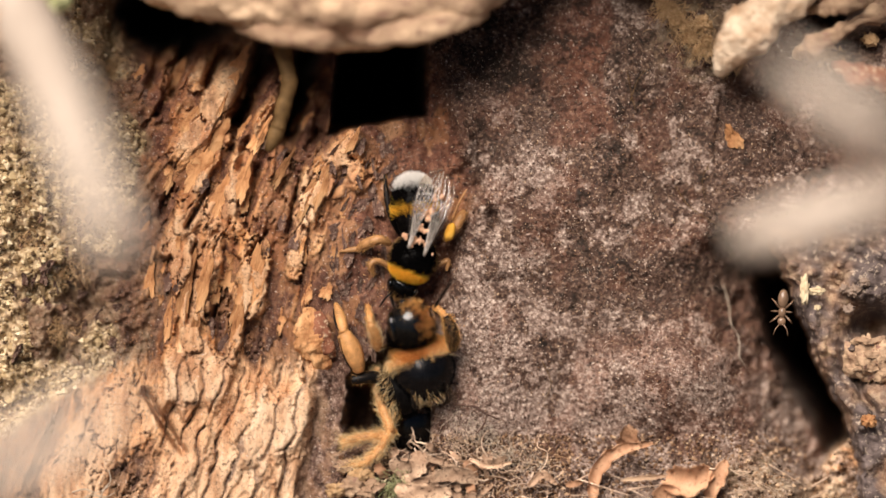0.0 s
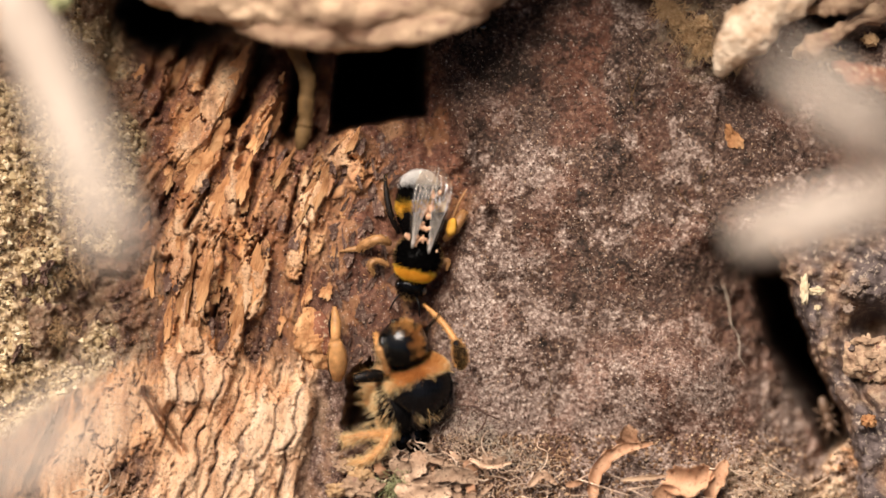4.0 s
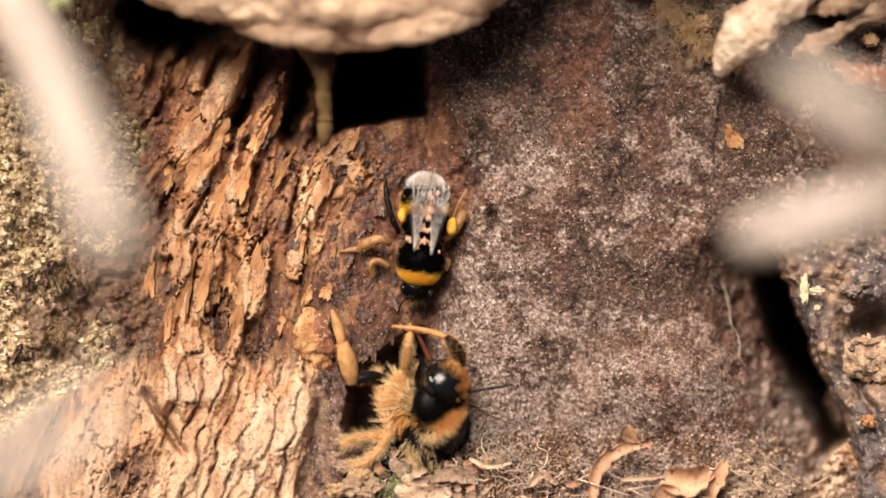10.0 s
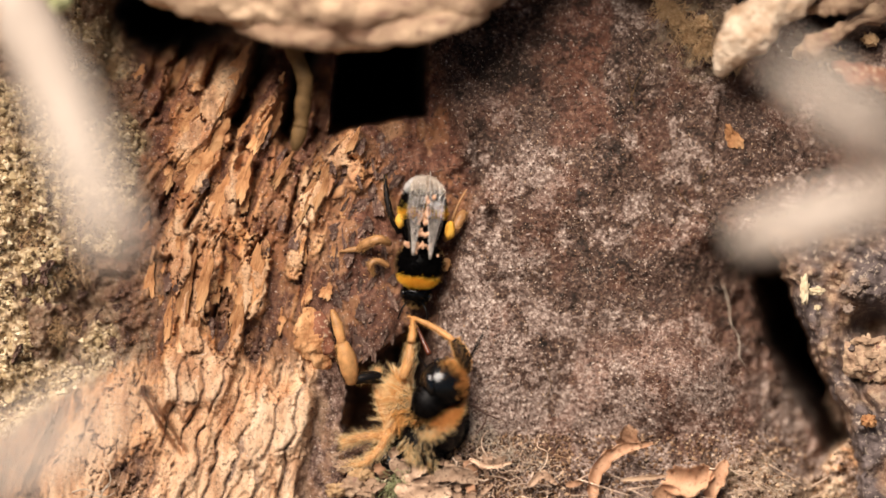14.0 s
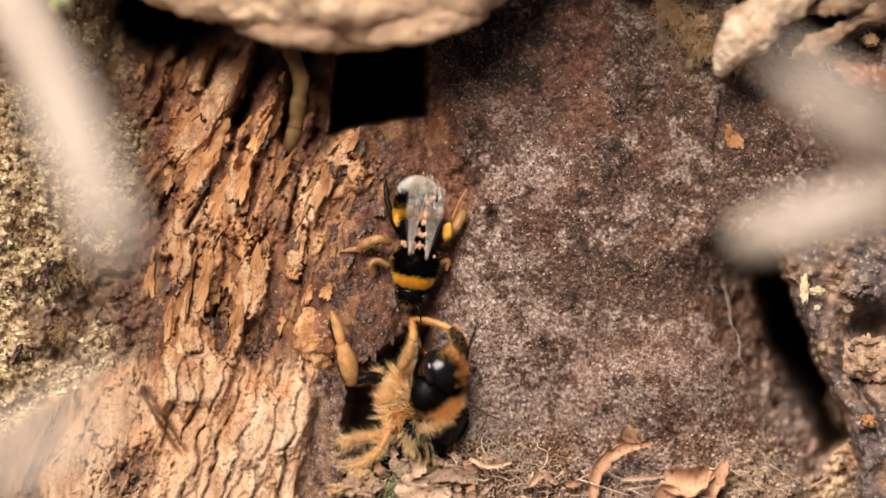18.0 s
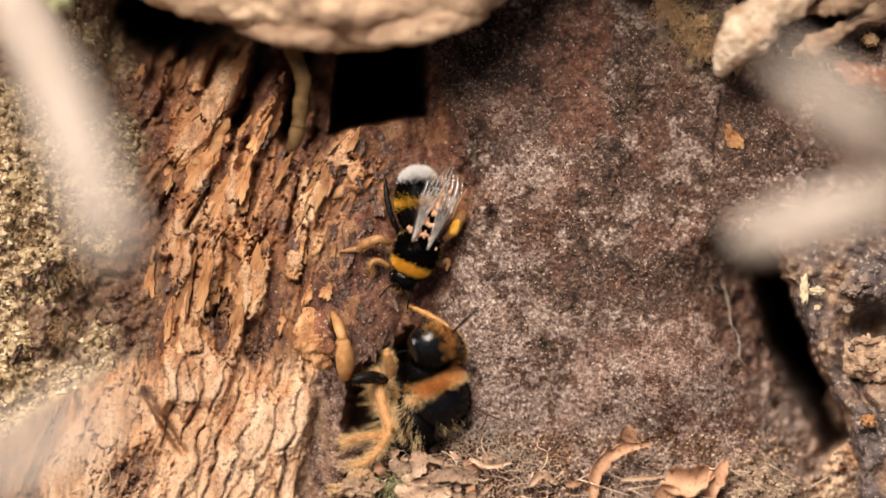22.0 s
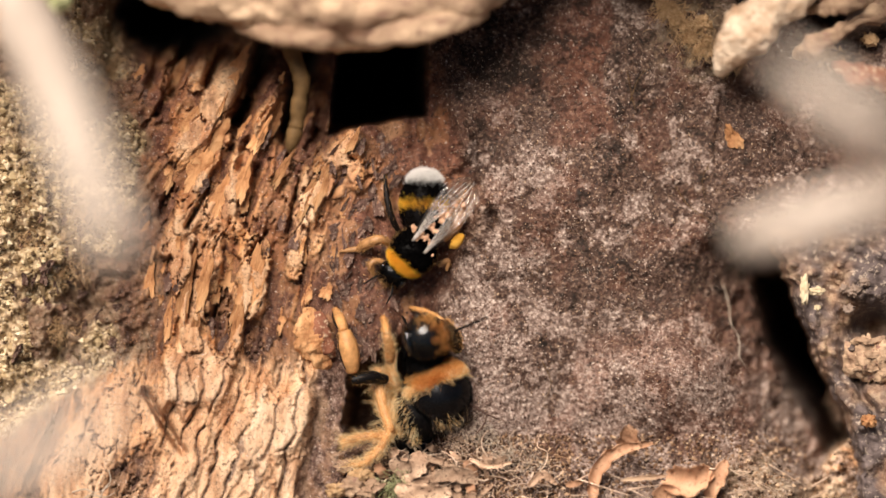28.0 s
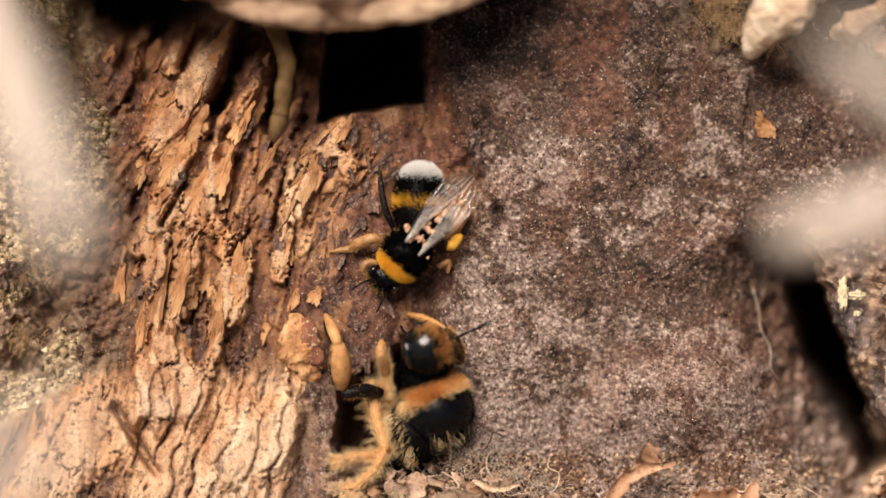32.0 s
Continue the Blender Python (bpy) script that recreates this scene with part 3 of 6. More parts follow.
# ---- overhanging and leaning wood ----
def lump(pts, radii, seed, rough, freq, flat=0.6, sides=28, rings=46):
    """An uneven length of wood along the given line, its ends rounded off."""
    line = glide(pts, rings)
    bm = bmesh.new()
    n = len(line)
    rr = [float(r) for r in np.interp(np.linspace(0, len(radii) - 1, n), range(len(radii)), radii)]
    rows = []
    for i, p in enumerate(line):
        d = (line[min(i + 1, n - 1)] - line[max(i - 1, 0)]).normalized()
        side = Vector((-d.y, d.x, 0)).normalized()
        out = d.cross(side)
        row = []
        for k in range(sides):
            a = 2 * math.pi * k / sides
            q = p + rr[i] * (math.cos(a) * side + flat * math.sin(a) * out)
            s = noise.fractal(q * freq + Vector((seed, 2.1 * seed, 0)), 0.6, 2.1, 5) + 0.5 * noise.noise(q * freq * 0.35 + Vector((0, seed, 7)))
            q = q + (q - p).normalized() * rr[i] * rough * s
            row.append(bm.verts.new(q))
        rows.append(row)
    for a, b in zip(rows, rows[1:]):
        for k in range(sides):
            bm.faces.new((a[k], a[(k + 1) % sides], b[(k + 1) % sides], b[k]))
    bm.faces.new(rows[0][::-1])
    bm.faces.new(rows[-1])
    bmesh.ops.recalc_face_normals(bm, faces=bm.faces)
    return bm


mm = 0.001
ROOT_STUB = on_face("overhanging_root", "weathered tan root stub overhanging the nest hole", "root")
ROOT_STUB.matrix_world = FACE
part("root_body", lump([at(150, -120, 4), at(290, -52, 10), at(450, -28, 11), at(620, -4, 10.5), at(760, -30, 10), at(880, -62, 9), at(1000, -140, 4)],
     [1.5 * mm, 4.0 * mm, 5.0 * mm, 5.8 * mm, 5.4 * mm, 4.2 * mm, 1.5 * mm], 3, 0.19, 170, 0.7, 72, 140), PALE_WOOD, ROOT_STUB)
for k, (x0, y0, x1, y1, r) in enumerate(((420, 44, 640, 74, 1.5), (600, 78, 860, 16, 1.7))):
    part("root_ridge", lump([at(x0, y0, 9.5), at(x0 * 0.7 + x1 * 0.3, y0 * 0.65 + y1 * 0.35 + 3, 12), at(x0 * 0.3 + x1 * 0.7, y0 * 0.35 + y1 * 0.65 + 3, 12), at(x1, y1, 9.5)],
         [0.5 * r * mm, r * mm, r * mm, 0.5 * r * mm], 30 + k, 0.22, 240, 0.8, 24, 40), PALE_WOOD, ROOT_STUB)
thing("wood_splinter", lump([at(1272, 134, 6), at(1288, 98, 8), at(1316, 62, 9), at(1356, 24, 9), at(1410, -16, 8), at(1475, -80, 3)],
      [0.4 * mm, 1.8 * mm, 2.5 * mm, 2.4 * mm, 2.4 * mm, 2.0 * mm], 8, 0.38, 190, 0.55, 56, 110),
      BLEACHED, "pale pointed splinter of rotten wood hanging down", "splinter")
thing("wood_splinter", lump([at(1405, 96, 4), at(1435, 84, 7), at(1465, 66, 7), at(1540, 20, 4), at(1620, -20, 0)],
      [0.4 * mm, 1.1 * mm, 1.0 * mm, 1.2 * mm, 1.2 * mm], 12, 0.6, 420, 0.6),
      PALE_WOOD, "pale crumbly wood fragment above a dark hollow", "splinter")
thing("wood_splinter", lump([at(1475, 112, 4), at(1520, 130, 7), at(1570, 146, 7), at(1640, 150, 2)],
      [0.5 * mm, 1.4 * mm, 1.5 * mm, 1.2 * mm], 15, 0.6, 420, 0.6),
      RED_WOOD, "reddish torn piece of rotten wood", "splinter")
thing("wood_splinter", lump([at(1430, 20, 4), at(1475, 12, 7), at(1510, 8, 7), at(1560, -15, 2)],
      [0.4 * mm, 0.9 * mm, 0.8 * mm, 0.7 * mm], 17, 0.6, 420, 0.6),
      PALE_WOOD, "small pale wood chip wedged in a hollow", "splinter")


def stalk(name, pts, radii, label, seed):
    """A dry stalk close to the lens, rooted in the log beyond the view."""
    line = glide(pts, 40)
    rr = [float(r) for r in np.interp(np.linspace(0, len(radii) - 1, 40), range(len(radii)), radii)]
    rr = [r * (1 + 0.12 * noise.noise(p * 300 + Vector((seed, 0, 0)))) for r, p in zip(rr, line)]
    return thing(name, tube(bmesh.new(), line, rr, 12), TWIG, label, "stalk", "dry stalks before the log")


stalk("dry_stalk", [at(205, 440, 102), at(162, 325, 92), at(120, 208, 80), at(80, 112, 56), at(38, 26, 16), at(-40, -120, -5), at(-120, -220, -30)],
      [1.6 * mm, 2.4 * mm, 2.9 * mm, 3.2 * mm, 3.3 * mm, 3.0 * mm, 2.8 * mm], "pale dry stalk slanting across the mossy wood", 1)
stalk("dry_stalk", [at(1310, 422, 76), at(1390, 402, 78), at(1480, 378, 78), at(1580, 356, 74), at(1800, 320, 45), at(2100, 330, 0), at(2250, 350, -40)],
      [1.5 * mm, 2.3 * mm, 2.4 * mm, 2.3 * mm, 2.3 * mm, 2.2 * mm, 2.0 * mm], "pale dry stalk pointing in over the bark", 2)
stalk("dry_stalk", [at(1385, 100, 100), at(1440, 150, 102), at(1520, 205, 102), at(1600, 255, 96), at(1800, 330, 60), at(2100, 420, 0), at(2250, 450, -40)],
      [0.8 * mm, 1.6 * mm, 2.1 * mm, 2.2 * mm, 1.8 * mm, 1.8 * mm, 1.8 * mm], "blurred pale stalk very close to the lens", 3)
stalk("dry_stalk", [at(215, 700, 118), at(150, 740, 120), at(60, 800, 120), at(-60, 870, 112), at(-300, 1050, 60), at(-650, 1300, 0), at(-800, 1500, -40)],
      [1.0 * mm, 1.7 * mm, 2.2 * mm, 2.4 * mm, 2.0 * mm, 2.0 * mm, 2.0 * mm], "broad pale dry blade very close to the lens", 4)
thing("lichen_twig", lump([at(44, 52, 21), at(60, 40, 21), at(80, 22, 20), at(108, 2, 16), at(140, -50, 4)], [0.6 * mm, 0.9 * mm, 0.8 * mm, 1.0 * mm, 0.9 * mm], 21, 0.5, 600, 0.8),
      GREEN, "greyish green lichened twig end", "twig")
thing("wood_chip", lump([at(-30, 75, 18), at(2, 58, 21), at(26, 44, 21), at(42, 28, 19), at(30, -60, 4)], [1.2 * mm, 1.9 * mm, 1.8 * mm, 1.3 * mm, 1.1 * mm], 23, 0.5, 500, 0.8),
      PALE_WOOD, "pale out of focus wood chip", "chip")


# ---- bark slab beside the cleft ----
def bark_slab():
    xs, ys = np.linspace(0, 1, 120), np.linspace(0, 1, 190)
    S, T = np.meshgrid(xs, ys)
    Y = 395 + T * 640
    edge = np.interp(Y, [395, 440, 480, 560, 640, 690, 730, 780, 882, 1040], [1352, 1368, 1385, 1418, 1446, 1468, 1494, 1512, 1520, 1530])
    edge = edge + 16 * (fbm(Y / 22, Y * 0, 201) - 0.5) + 6 * (fbm(Y / 6, Y * 0 + 3, 202) - 0.5)
    X = edge + S ** 1.15 * (1900 - edge)
    w = 1.6 + 1.6 * (fbm(X / 60, Y / 70, 203) - 0.5) + 1.5 * (fbm(X / 16, Y / 18, 204) - 0.5)
    f1, f2 = worley(X / 24, Y / 26, 205)
    w = w + 0.9 * step(0.42, 0.1, f1) * step(0.45, 0.6, fbm(X / 50, Y / 40, 206)) + 0.4 * (fbm(X / 6, Y / 6, 207) - 0.5)
    # torn hollow and a split running down
    w = w - 9 * bump(X, Y, 1550, 578, 44, 30) - 3.5 * bump(X, Y, 1540, 660, 60, 22) - 2.2 * bump(X, Y, edge + 52, 700, 9, 70)
    w = w - 2.6 * step(0.05, 0.0, S) - 2 * step(430, 395, Y)
    w = w - 10 * step(1700, 1900, X)
    top = [at(x, y, q) for x, y, q in zip(X.ravel(), Y.ravel(), w.ravel())]
    back = [at(x - 6, y, q - 5.5) for x, y, q in zip(X.ravel(), Y.ravel(), w.ravel())]
    ny, nx = X.shape
    n = nx * ny
    faces = []
    for j in range(ny - 1):
        for i in range(nx - 1):
            a = j * nx + i
            faces += [(a, a + nx, a + nx + 1, a + 1), (n + a, n + a + 1, n + a + nx + 1, n + a + nx)]
    for j in range(ny - 1):
        a = j * nx
        faces += [(a, n + a, n + a + nx, a + nx), (a + nx - 1, a + 2 * nx - 1, n + a + 2 * nx - 1, n + a + nx - 1)]
    for i in range(nx - 1):
        a = (ny - 1) * nx + i
        faces += [(i, i + 1, n + i + 1, n + i), (a, n + a, n + a + 1, a + 1)]
    ob = mesh_ob("bark_slab", top + back, faces, BARK)
    ob.matrix_world = FACE
    return tagged(ob, "loose slab of grey brown bark standing off the log", "bark")


SLAB = bark_slab()


def crumb(x, y, w, r, seed, material, name, label, category, group=""):
    return thing(name, blob((r[0] * mm, r[1] * mm, r[2] * mm), 4, seed, 0.6, 2.3, at(x, y, w)), material, label, category, group)


crumb(1424, 512, 3.0, (0.45, 1.5, 0.3), 2, WHITE, "fungus_spot", "cream fungus spot on grey bark", "fungus")
crumb(1446, 515, 3.0, (0.75, 0.45, 0.3), 3, WHITE, "fungus_spot", "small cream fungus spot on grey bark", "fungus")
crumb(1447, 545, 3.0, (0.35, 0.3, 0.3), 5, WHITE, "fungus_spot", "small cream fungus spot on grey bark", "fungus")
for k, (x, y, r) in enumerate(((1512, 515, 0.7), (1494, 512, 0.5), (1530, 500, 0.5), (1503, 548, 0.6), (1538, 745, 0.8))):
    crumb(x, y, 2.6, (r, r * 0.9, r * 0.7), 11 + k, GRIT if k < 4 else FLAKE, "bark_crumb", "tan crumb stuck to grey bark", "crumb", "crumbs on the bark slab")

thing("torn_wood", lump([at(1494, 662, -1.2), at(1525, 640, 0.6), at(1580, 634, 0.8), at(1660, 628, -1.0)], [0.7 * mm, 2.2 * mm, 2.7 * mm, 2.0 * mm], 80, 0.5, 520, 0.35, 44, 80),
      PALE_WOOD, "torn tan fibrous wood in a hollow of the bark", "wood")
for k, (x, y, ln, r) in enumerate(((1506, 606, 40, 0.35), (1512, 630, 50, 0.4), (1508, 656, 42, 0.35))):
    thing("wood_shred", lump([at(x, y, 1.0), at(x + ln * 0.4, y - 5 + 3 * (k % 2), 2.2), at(x + ln * 0.8, y - 2, 2.0), at(x + ln * 1.5, y - 8, 0.5)], [0.2 * mm, r * mm, r * mm, 0.3 * mm], 90 + k, 0.5, 900, 0.5, 20, 40),
          PALE_WOOD, "thin torn shred of tan wood in the bark hollow", "wood", "torn wood shreds in the bark hollow")


# ---- rotten wood flakes on the log face ----
def flake_mesh(name, seed, material):
    """A thin torn plate 1 mm wide and 2.6 mm long, with thickness and ragged rim."""
    rnd = random.Random(seed)
    bm = bmesh.new()
    n = 44
    rim = []
    for k in range(n):
        a = 2 * math.pi * k / n
        r = 1 + rnd.uniform(-0.07, 0.06) + 0.13 * math.sin(3 * a + seed) + 0.08 * math.sin(5 * a + 2 * seed) + 0.07 * math.sin(9 * a + 3 * seed) + 0.05 * math.sin(14 * a + 5 * seed)
        rim.append((0.5 * r * math.cos(a) * (1 - 0.3 * math.sin(a)), 1.3 * r * math.sin(a)))
    rows = []
    for s, z in ((1.0, -0.45), (1.0, 0.12), (0.93, 0.17), (0.7, 0.19), (0.35, 0.16)):
        rows.append([bm.verts.new((x * s, y * s, z + 0.09 * math.sin(2.2 * y + seed) + 0.06 * math.sin(7 * x + seed) + rnd.uniform(-0.05, 0.05))) for x, y in rim])
    for a, b in zip(rows, rows[1:]):
        for k in range(n):
            bm.faces.new((a[k], a[(k + 1) % n], b[(k + 1) % n], b[k]))
    bm.faces.new(rows[-1])
    bm.faces.new(rows[0][::-1])
    for v in bm.verts:
        v.co *= mm
    me = bpy.data.meshes.new(name)
    bm.to_mesh(me)
    bm.free()
    me.materials.append(material)
    return me


FLAKES = [flake_mesh("flake", 40 + k, FLAKE) for k in range(7)]
FLAKES_DARK = [flake_mesh("flake", 60 + k, FLAKE_DARK) for k in range(4)]


def stick_flake(mesh, x, y, turn, sx, sy, sz, tip=0.0, lift=0.0):
    ob = new("flake", mesh)
    ob.parent = LOG
    ob.matrix_local = Matrix.Translation(lie(x, y, lift)) @ pose(0, 0, 0, tip, 0, turn) @ Matrix.Diagonal((sx, sy, sz, 1))
    return ob


# the flakes that can be told apart: x, y, turn, width, length
for k, (x, y, turn, sx, sy) in enumerate((
        (446, 500, -14, 3.2, 3.9), (410, 470, -18, 3.0, 3.0), (330, 510, -12, 1.6, 4.2), (362, 500, -14, 1.7, 3.0), (418, 585, -12, 1.5, 3.6),
        (548, 588, 22, 1.9, 2.4), (560, 620, 40, 1.6, 1.6), (530, 440, -6, 2.0, 2.2), (430, 320, -18, 1.9, 2.6), (395, 345, -22, 2.4, 2.8),
        (352, 300, -28, 2.8, 2.6), (310, 300, -24, 1.4, 2.6), (315, 130, -30, 1.3, 1.9), (418, 120, -34, 2.2, 2.6), (480, 215, -34, 2.4, 2.2),
        (460, 240, -30, 1.6, 2.2), (340, 215, -30, 2.0, 2.2), (385, 240, -26, 2.4, 2.4), (545, 350, -22, 1.4, 2.6), (570, 330, -16, 1.6, 2.4),
        (625, 250, -28, 1.0, 1.6), (600, 262, -34, 1.0, 1.4), (500, 300, -30, 1.2, 2.4), (265, 500, -6, 1.5, 2.4),
        (300, 560, -10, 1.2, 2.6), (345, 580, -12, 1.2, 2.2), (500, 560, -10, 1.0, 1.8), (470, 350, -16, 1.0, 2.4), (380, 420, -16, 1.6, 2.6))):
    stick_flake(FLAKES[k % 7], x, y, turn, 0.8 * sx, 0.8 * sy, 0.5, 1, -0.02)
rnd = random.Random(5)
for k in range(56):
    y = rnd.uniform(80, 640)
    x = rnd.uniform(np.interp(y, [80, 640], [230, 270]), np.interp(y, [80, 240, 320, 640], [520, 600, 640, 560]))
    stick_flake(rnd.choice(FLAKES if rnd.random() < 0.72 else FLAKES_DARK), x, y, -np.interp(y, [100, 400, 640], [32, 17, 10]) + rnd.uniform(-9, 9),
                rnd.uniform(0.4, 1.3), rnd.uniform(0.5, 1.3), rnd.uniform(0.4, 0.7), rnd.uniform(-3, 3), 0.0)
for k in range(70):
    x, y = rnd.uniform(585, 700), rnd.uniform(250, 640)
    stick_flake(rnd.choice(FLAKES_DARK), x, y, rnd.uniform(-50, 30), rnd.uniform(0.3, 1.2), rnd.uniform(0.4, 1.2), rnd.uniform(0.5, 1.0), rnd.uniform(-6, 6), 0.0)
part("flake", lump([at(544, 545, 0.6), at(546, 570, 1.6), at(552, 605, 1.9), at(566, 634, 1.6), at(582, 652, 0.6)], [0.5 * mm, 1.5 * mm, 1.9 * mm, 1.4 * mm, 0.5 * mm], 44, 0.30, 620, 0.42, 40, 70), FLAKE, LOG, "pale oval flake")
part("flake", lump([at(562, 552, 1.2), at(570, 582, 2.3), at(578, 612, 2.2), at(588, 634, 1.2)], [0.4 * mm, 0.95 * mm, 0.9 * mm, 0.4 * mm], 46, 0.5, 620, 0.4, 24, 40), RED_WOOD, LOG)
stick_flake(FLAKES[2], 1297, 243, 32, 1.6, 1.2, 1.2, 10, 0.3)
for k in range(50):
    x, y = rnd.uniform(20, 230), rnd.uniform(330, 640)
    ob = stick_flake(rnd.choice(FLAKES_DARK), x, y, rnd.uniform(-60, 40), rnd.uniform(0.3, 0.9), rnd.uniform(0.3, 0.8), 1.2, rnd.uniform(-10, 10), 0.0)


# ---- grit and fibres on the plate ----
def scatter(name, n, area, size, material, seed, label, category, keep=None):
    rng = np.random.RandomState(seed)
    x, y = rng.uniform(area[0], area[2], n), rng.uniform(area[1], area[3], n)
    if keep:
        ok = keep(x, y)
        x, y = x[ok], y[ok]
    h = face_shape(x, y)[0]
    ok = h > -7
    x, y, h = x[ok], y[ok], h[ok]
    verts, faces = [], []
    for a, b, c in zip(x, y, h):
        p, r = at(float(a), float(b), float(c)), float(size * mm * rng.uniform(0.4, 1.3))
        i = len(verts)
        for q in ((1, 0, 0), (0, 1, 0), (-1, 0, 0), (0, -1, 0), (0, 0, 1), (0, 0, -1)):
            verts.append(p + Vector(q) * (r * float(rng.uniform(0.6, 1.3))) + Vector([float(e) for e in rng.uniform(-0.3, 0.3, 3)]) * r)
        faces += [(i, i + 1, i + 4), (i + 1, i + 2, i + 4), (i + 2, i + 3, i + 4), (i + 3, i, i + 4), (i + 1, i, i + 5), (i + 2, i + 1, i + 5), (i + 3, i + 2, i + 5), (i, i + 3, i + 5)]
    ob = mesh_ob(name, verts, faces, material, False)
    ob.matrix_world = FACE
    return tagged(ob, label, category, kind="stuff")


dense = lambda x, y: fbm(x / 50, y / 50, 301) + 0.25 * fbm(x / 12, y / 12, 302) > 0.66
scatter("grit", 5000, (770, 60, 1420, 560), 0.085, GRIT, 1, "fine pale grit on dark inner bark", "grit", dense)
scatter("grit", 450, (770, 60, 1440, 800), 0.085, GRIT, 2, "sparse pale grit on dark inner bark", "grit")
scatter("dark_crumbs", 3500, (700, 60, 1420, 800), 0.17, FLAKE_DARK, 3, "dark crumbs on inner bark", "crumbs")
scatter("wood_dust", 1600, (200, 80, 700, 640), 0.10, FLAKE, 4, "orange wood dust on the rotten face", "wood dust")
scatter("lichen_crumbs", 5000, (-40, 0, 290, 882), 0.24, LICHEN, 6, "olive and tan lichen crumbs", "lichen", lambda x, y: face_shape(x, y)[2] > 0.6)
scatter("lichen_scales", 1500, (-40, 150, 270, 720), 0.42, LICHEN, 12, "cream and olive lichen scales on brown wood", "lichen", lambda x, y: (face_shape(x, y)[2] > 0.4) & (fbm(x / 40, y / 40, 305) > 0.46))
scatter("soil_crumbs", 3500, (600, 770, 1540, 940), 0.22, CRUMBS, 7, "brown and tan crumbs in the litter", "crumbs")
scatter("soil_crumbs", 3600, (650, 770, 1010, 930), 0.20, CRUMBS, 8, "fine brown crumbs round the root fibres", "crumbs")
scatter("bark_crumbs", 2600, (790, 120, 1400, 800), 0.10, CRUMBS, 9, "brown crumbs on dark inner bark", "crumbs")


def strand(pts, r, material, name, label, category, group="", seed=0, wig=0.3):
    rnd = random.Random(seed)
    line = glide(pts, 22)
    line = [p + Vector((rnd.uniform(-1, 1), rnd.uniform(-1, 1), 0)) * wig * r for p in line]
    return thing(name, tube(bmesh.new(), line, [r * (1 - 0.5 * k / 21) for k in range(22)], 6), material, label, category, group)


strand([lie(1280, 505, 0.3), lie(1290, 540, 0.7), lie(1293, 570, 0.8), lie(1308, 600, 0.8), lie(1309, 632, 0.9), lie(1324, 652, 0.7)], 0.075 * mm, FLUFF,
       "root_hair", "thin pale root hair hanging on the dark bark", "root hair", seed=1)
for k, (a, b, c) in enumerate((((960, 640), (975, 680), (958, 720)), ((1195, 330), (1225, 370), (1290, 408)), ((1110, 125), (1118, 170), (1126, 200)),
                               ((1410, 640), (1398, 690), (1405, 720)), ((1255, 290), (1243, 320), (1250, 360)), ((1115, 180), (1130, 140), (1150, 120)))):
    strand([lie(*a, 0.2), lie(*b, 0.4), lie(*c, 0.2)], 0.05 * mm, ROOTLET, "root_hair", "very fine pale root hair on dark bark", "root hair", "root hairs on the bark", k)


for k, (a, b, c, d) in enumerate((((128, 872), (150, 866), (172, 872), (196, 858)), ((176, 884), (184, 866), (196, 850), (192, 832)), ((140, 890), (160, 876), (186, 880), (204, 872)))):
    strand([lie(*a, 0.6), lie(*b, 1.4), lie(*c, 1.4), lie(*d, 0.6)], 0.10 * mm, FLUFF, "root_hair", "curled whitish root hair on crumbling wood", "root hair", "root hairs on the crumbling wood", 20 + k)


# ---- litter at the foot ----
def leaf(name, pts, width, curl, label, material, seed):
    """A dry leaf piece along a line: a thin shell with thickness, cupped across, ragged rim."""
    line = glide(pts, 16)
    rnd = random.Random(seed)
    top, n = [], 9
    for i, p in enumerate(line):
        d = (line[min(i + 1, 15)] - line[max(i - 1, 0)]).normalized()
        side = d.cross(Vector((0, 0, 1))).normalized()
        out = side.cross(d)
        wd = width * mm * (math.sin(math.pi * (0.06 + 0.9 * i / 15)) ** 0.7)
        rag = (1 + rnd.uniform(-0.3, 0.15), 1 + rnd.uniform(-0.3, 0.15))
        for k in range(n):
            s = k / (n - 1) * 2 - 1
            a = s * curl
            q = p + side * wd * (rag[k > 4] if k in (0, n - 1) else 1) * math.sin(a) / curl + out * wd * (1 - math.cos(a)) / curl
            top.append(q + out * width * mm * 0.10 * math.sin(1.9 * i + 1.3 * k + seed))
    bm = bmesh.new()
    th = 0.07 * mm
    up, dn = [bm.verts.new(q + Vector((0, 0, th))) for q in top], [bm.verts.new(q) for q in top]
    for i in range(15):
        for k in range(n - 1):
            a, b, c, d = i * n + k, i * n + k + 1, (i + 1) * n + k + 1, (i + 1) * n + k
            bm.faces.new((up[a], up[b], up[c], up[d]))
            bm.faces.new((dn[d], dn[c], dn[b], dn[a]))
        for k in (0, n - 1):
            a, d = i * n + k, (i + 1) * n + k
            bm.faces.new((up[a], up[d], dn[d], dn[a]) if k == 0 else (up[d], up[a], dn[a], dn[d]))
    bmesh.ops.recalc_face_normals(bm, faces=bm.faces)
    return thing(name, bm, material, label, "leaf", "dry leaf pieces in the litter")


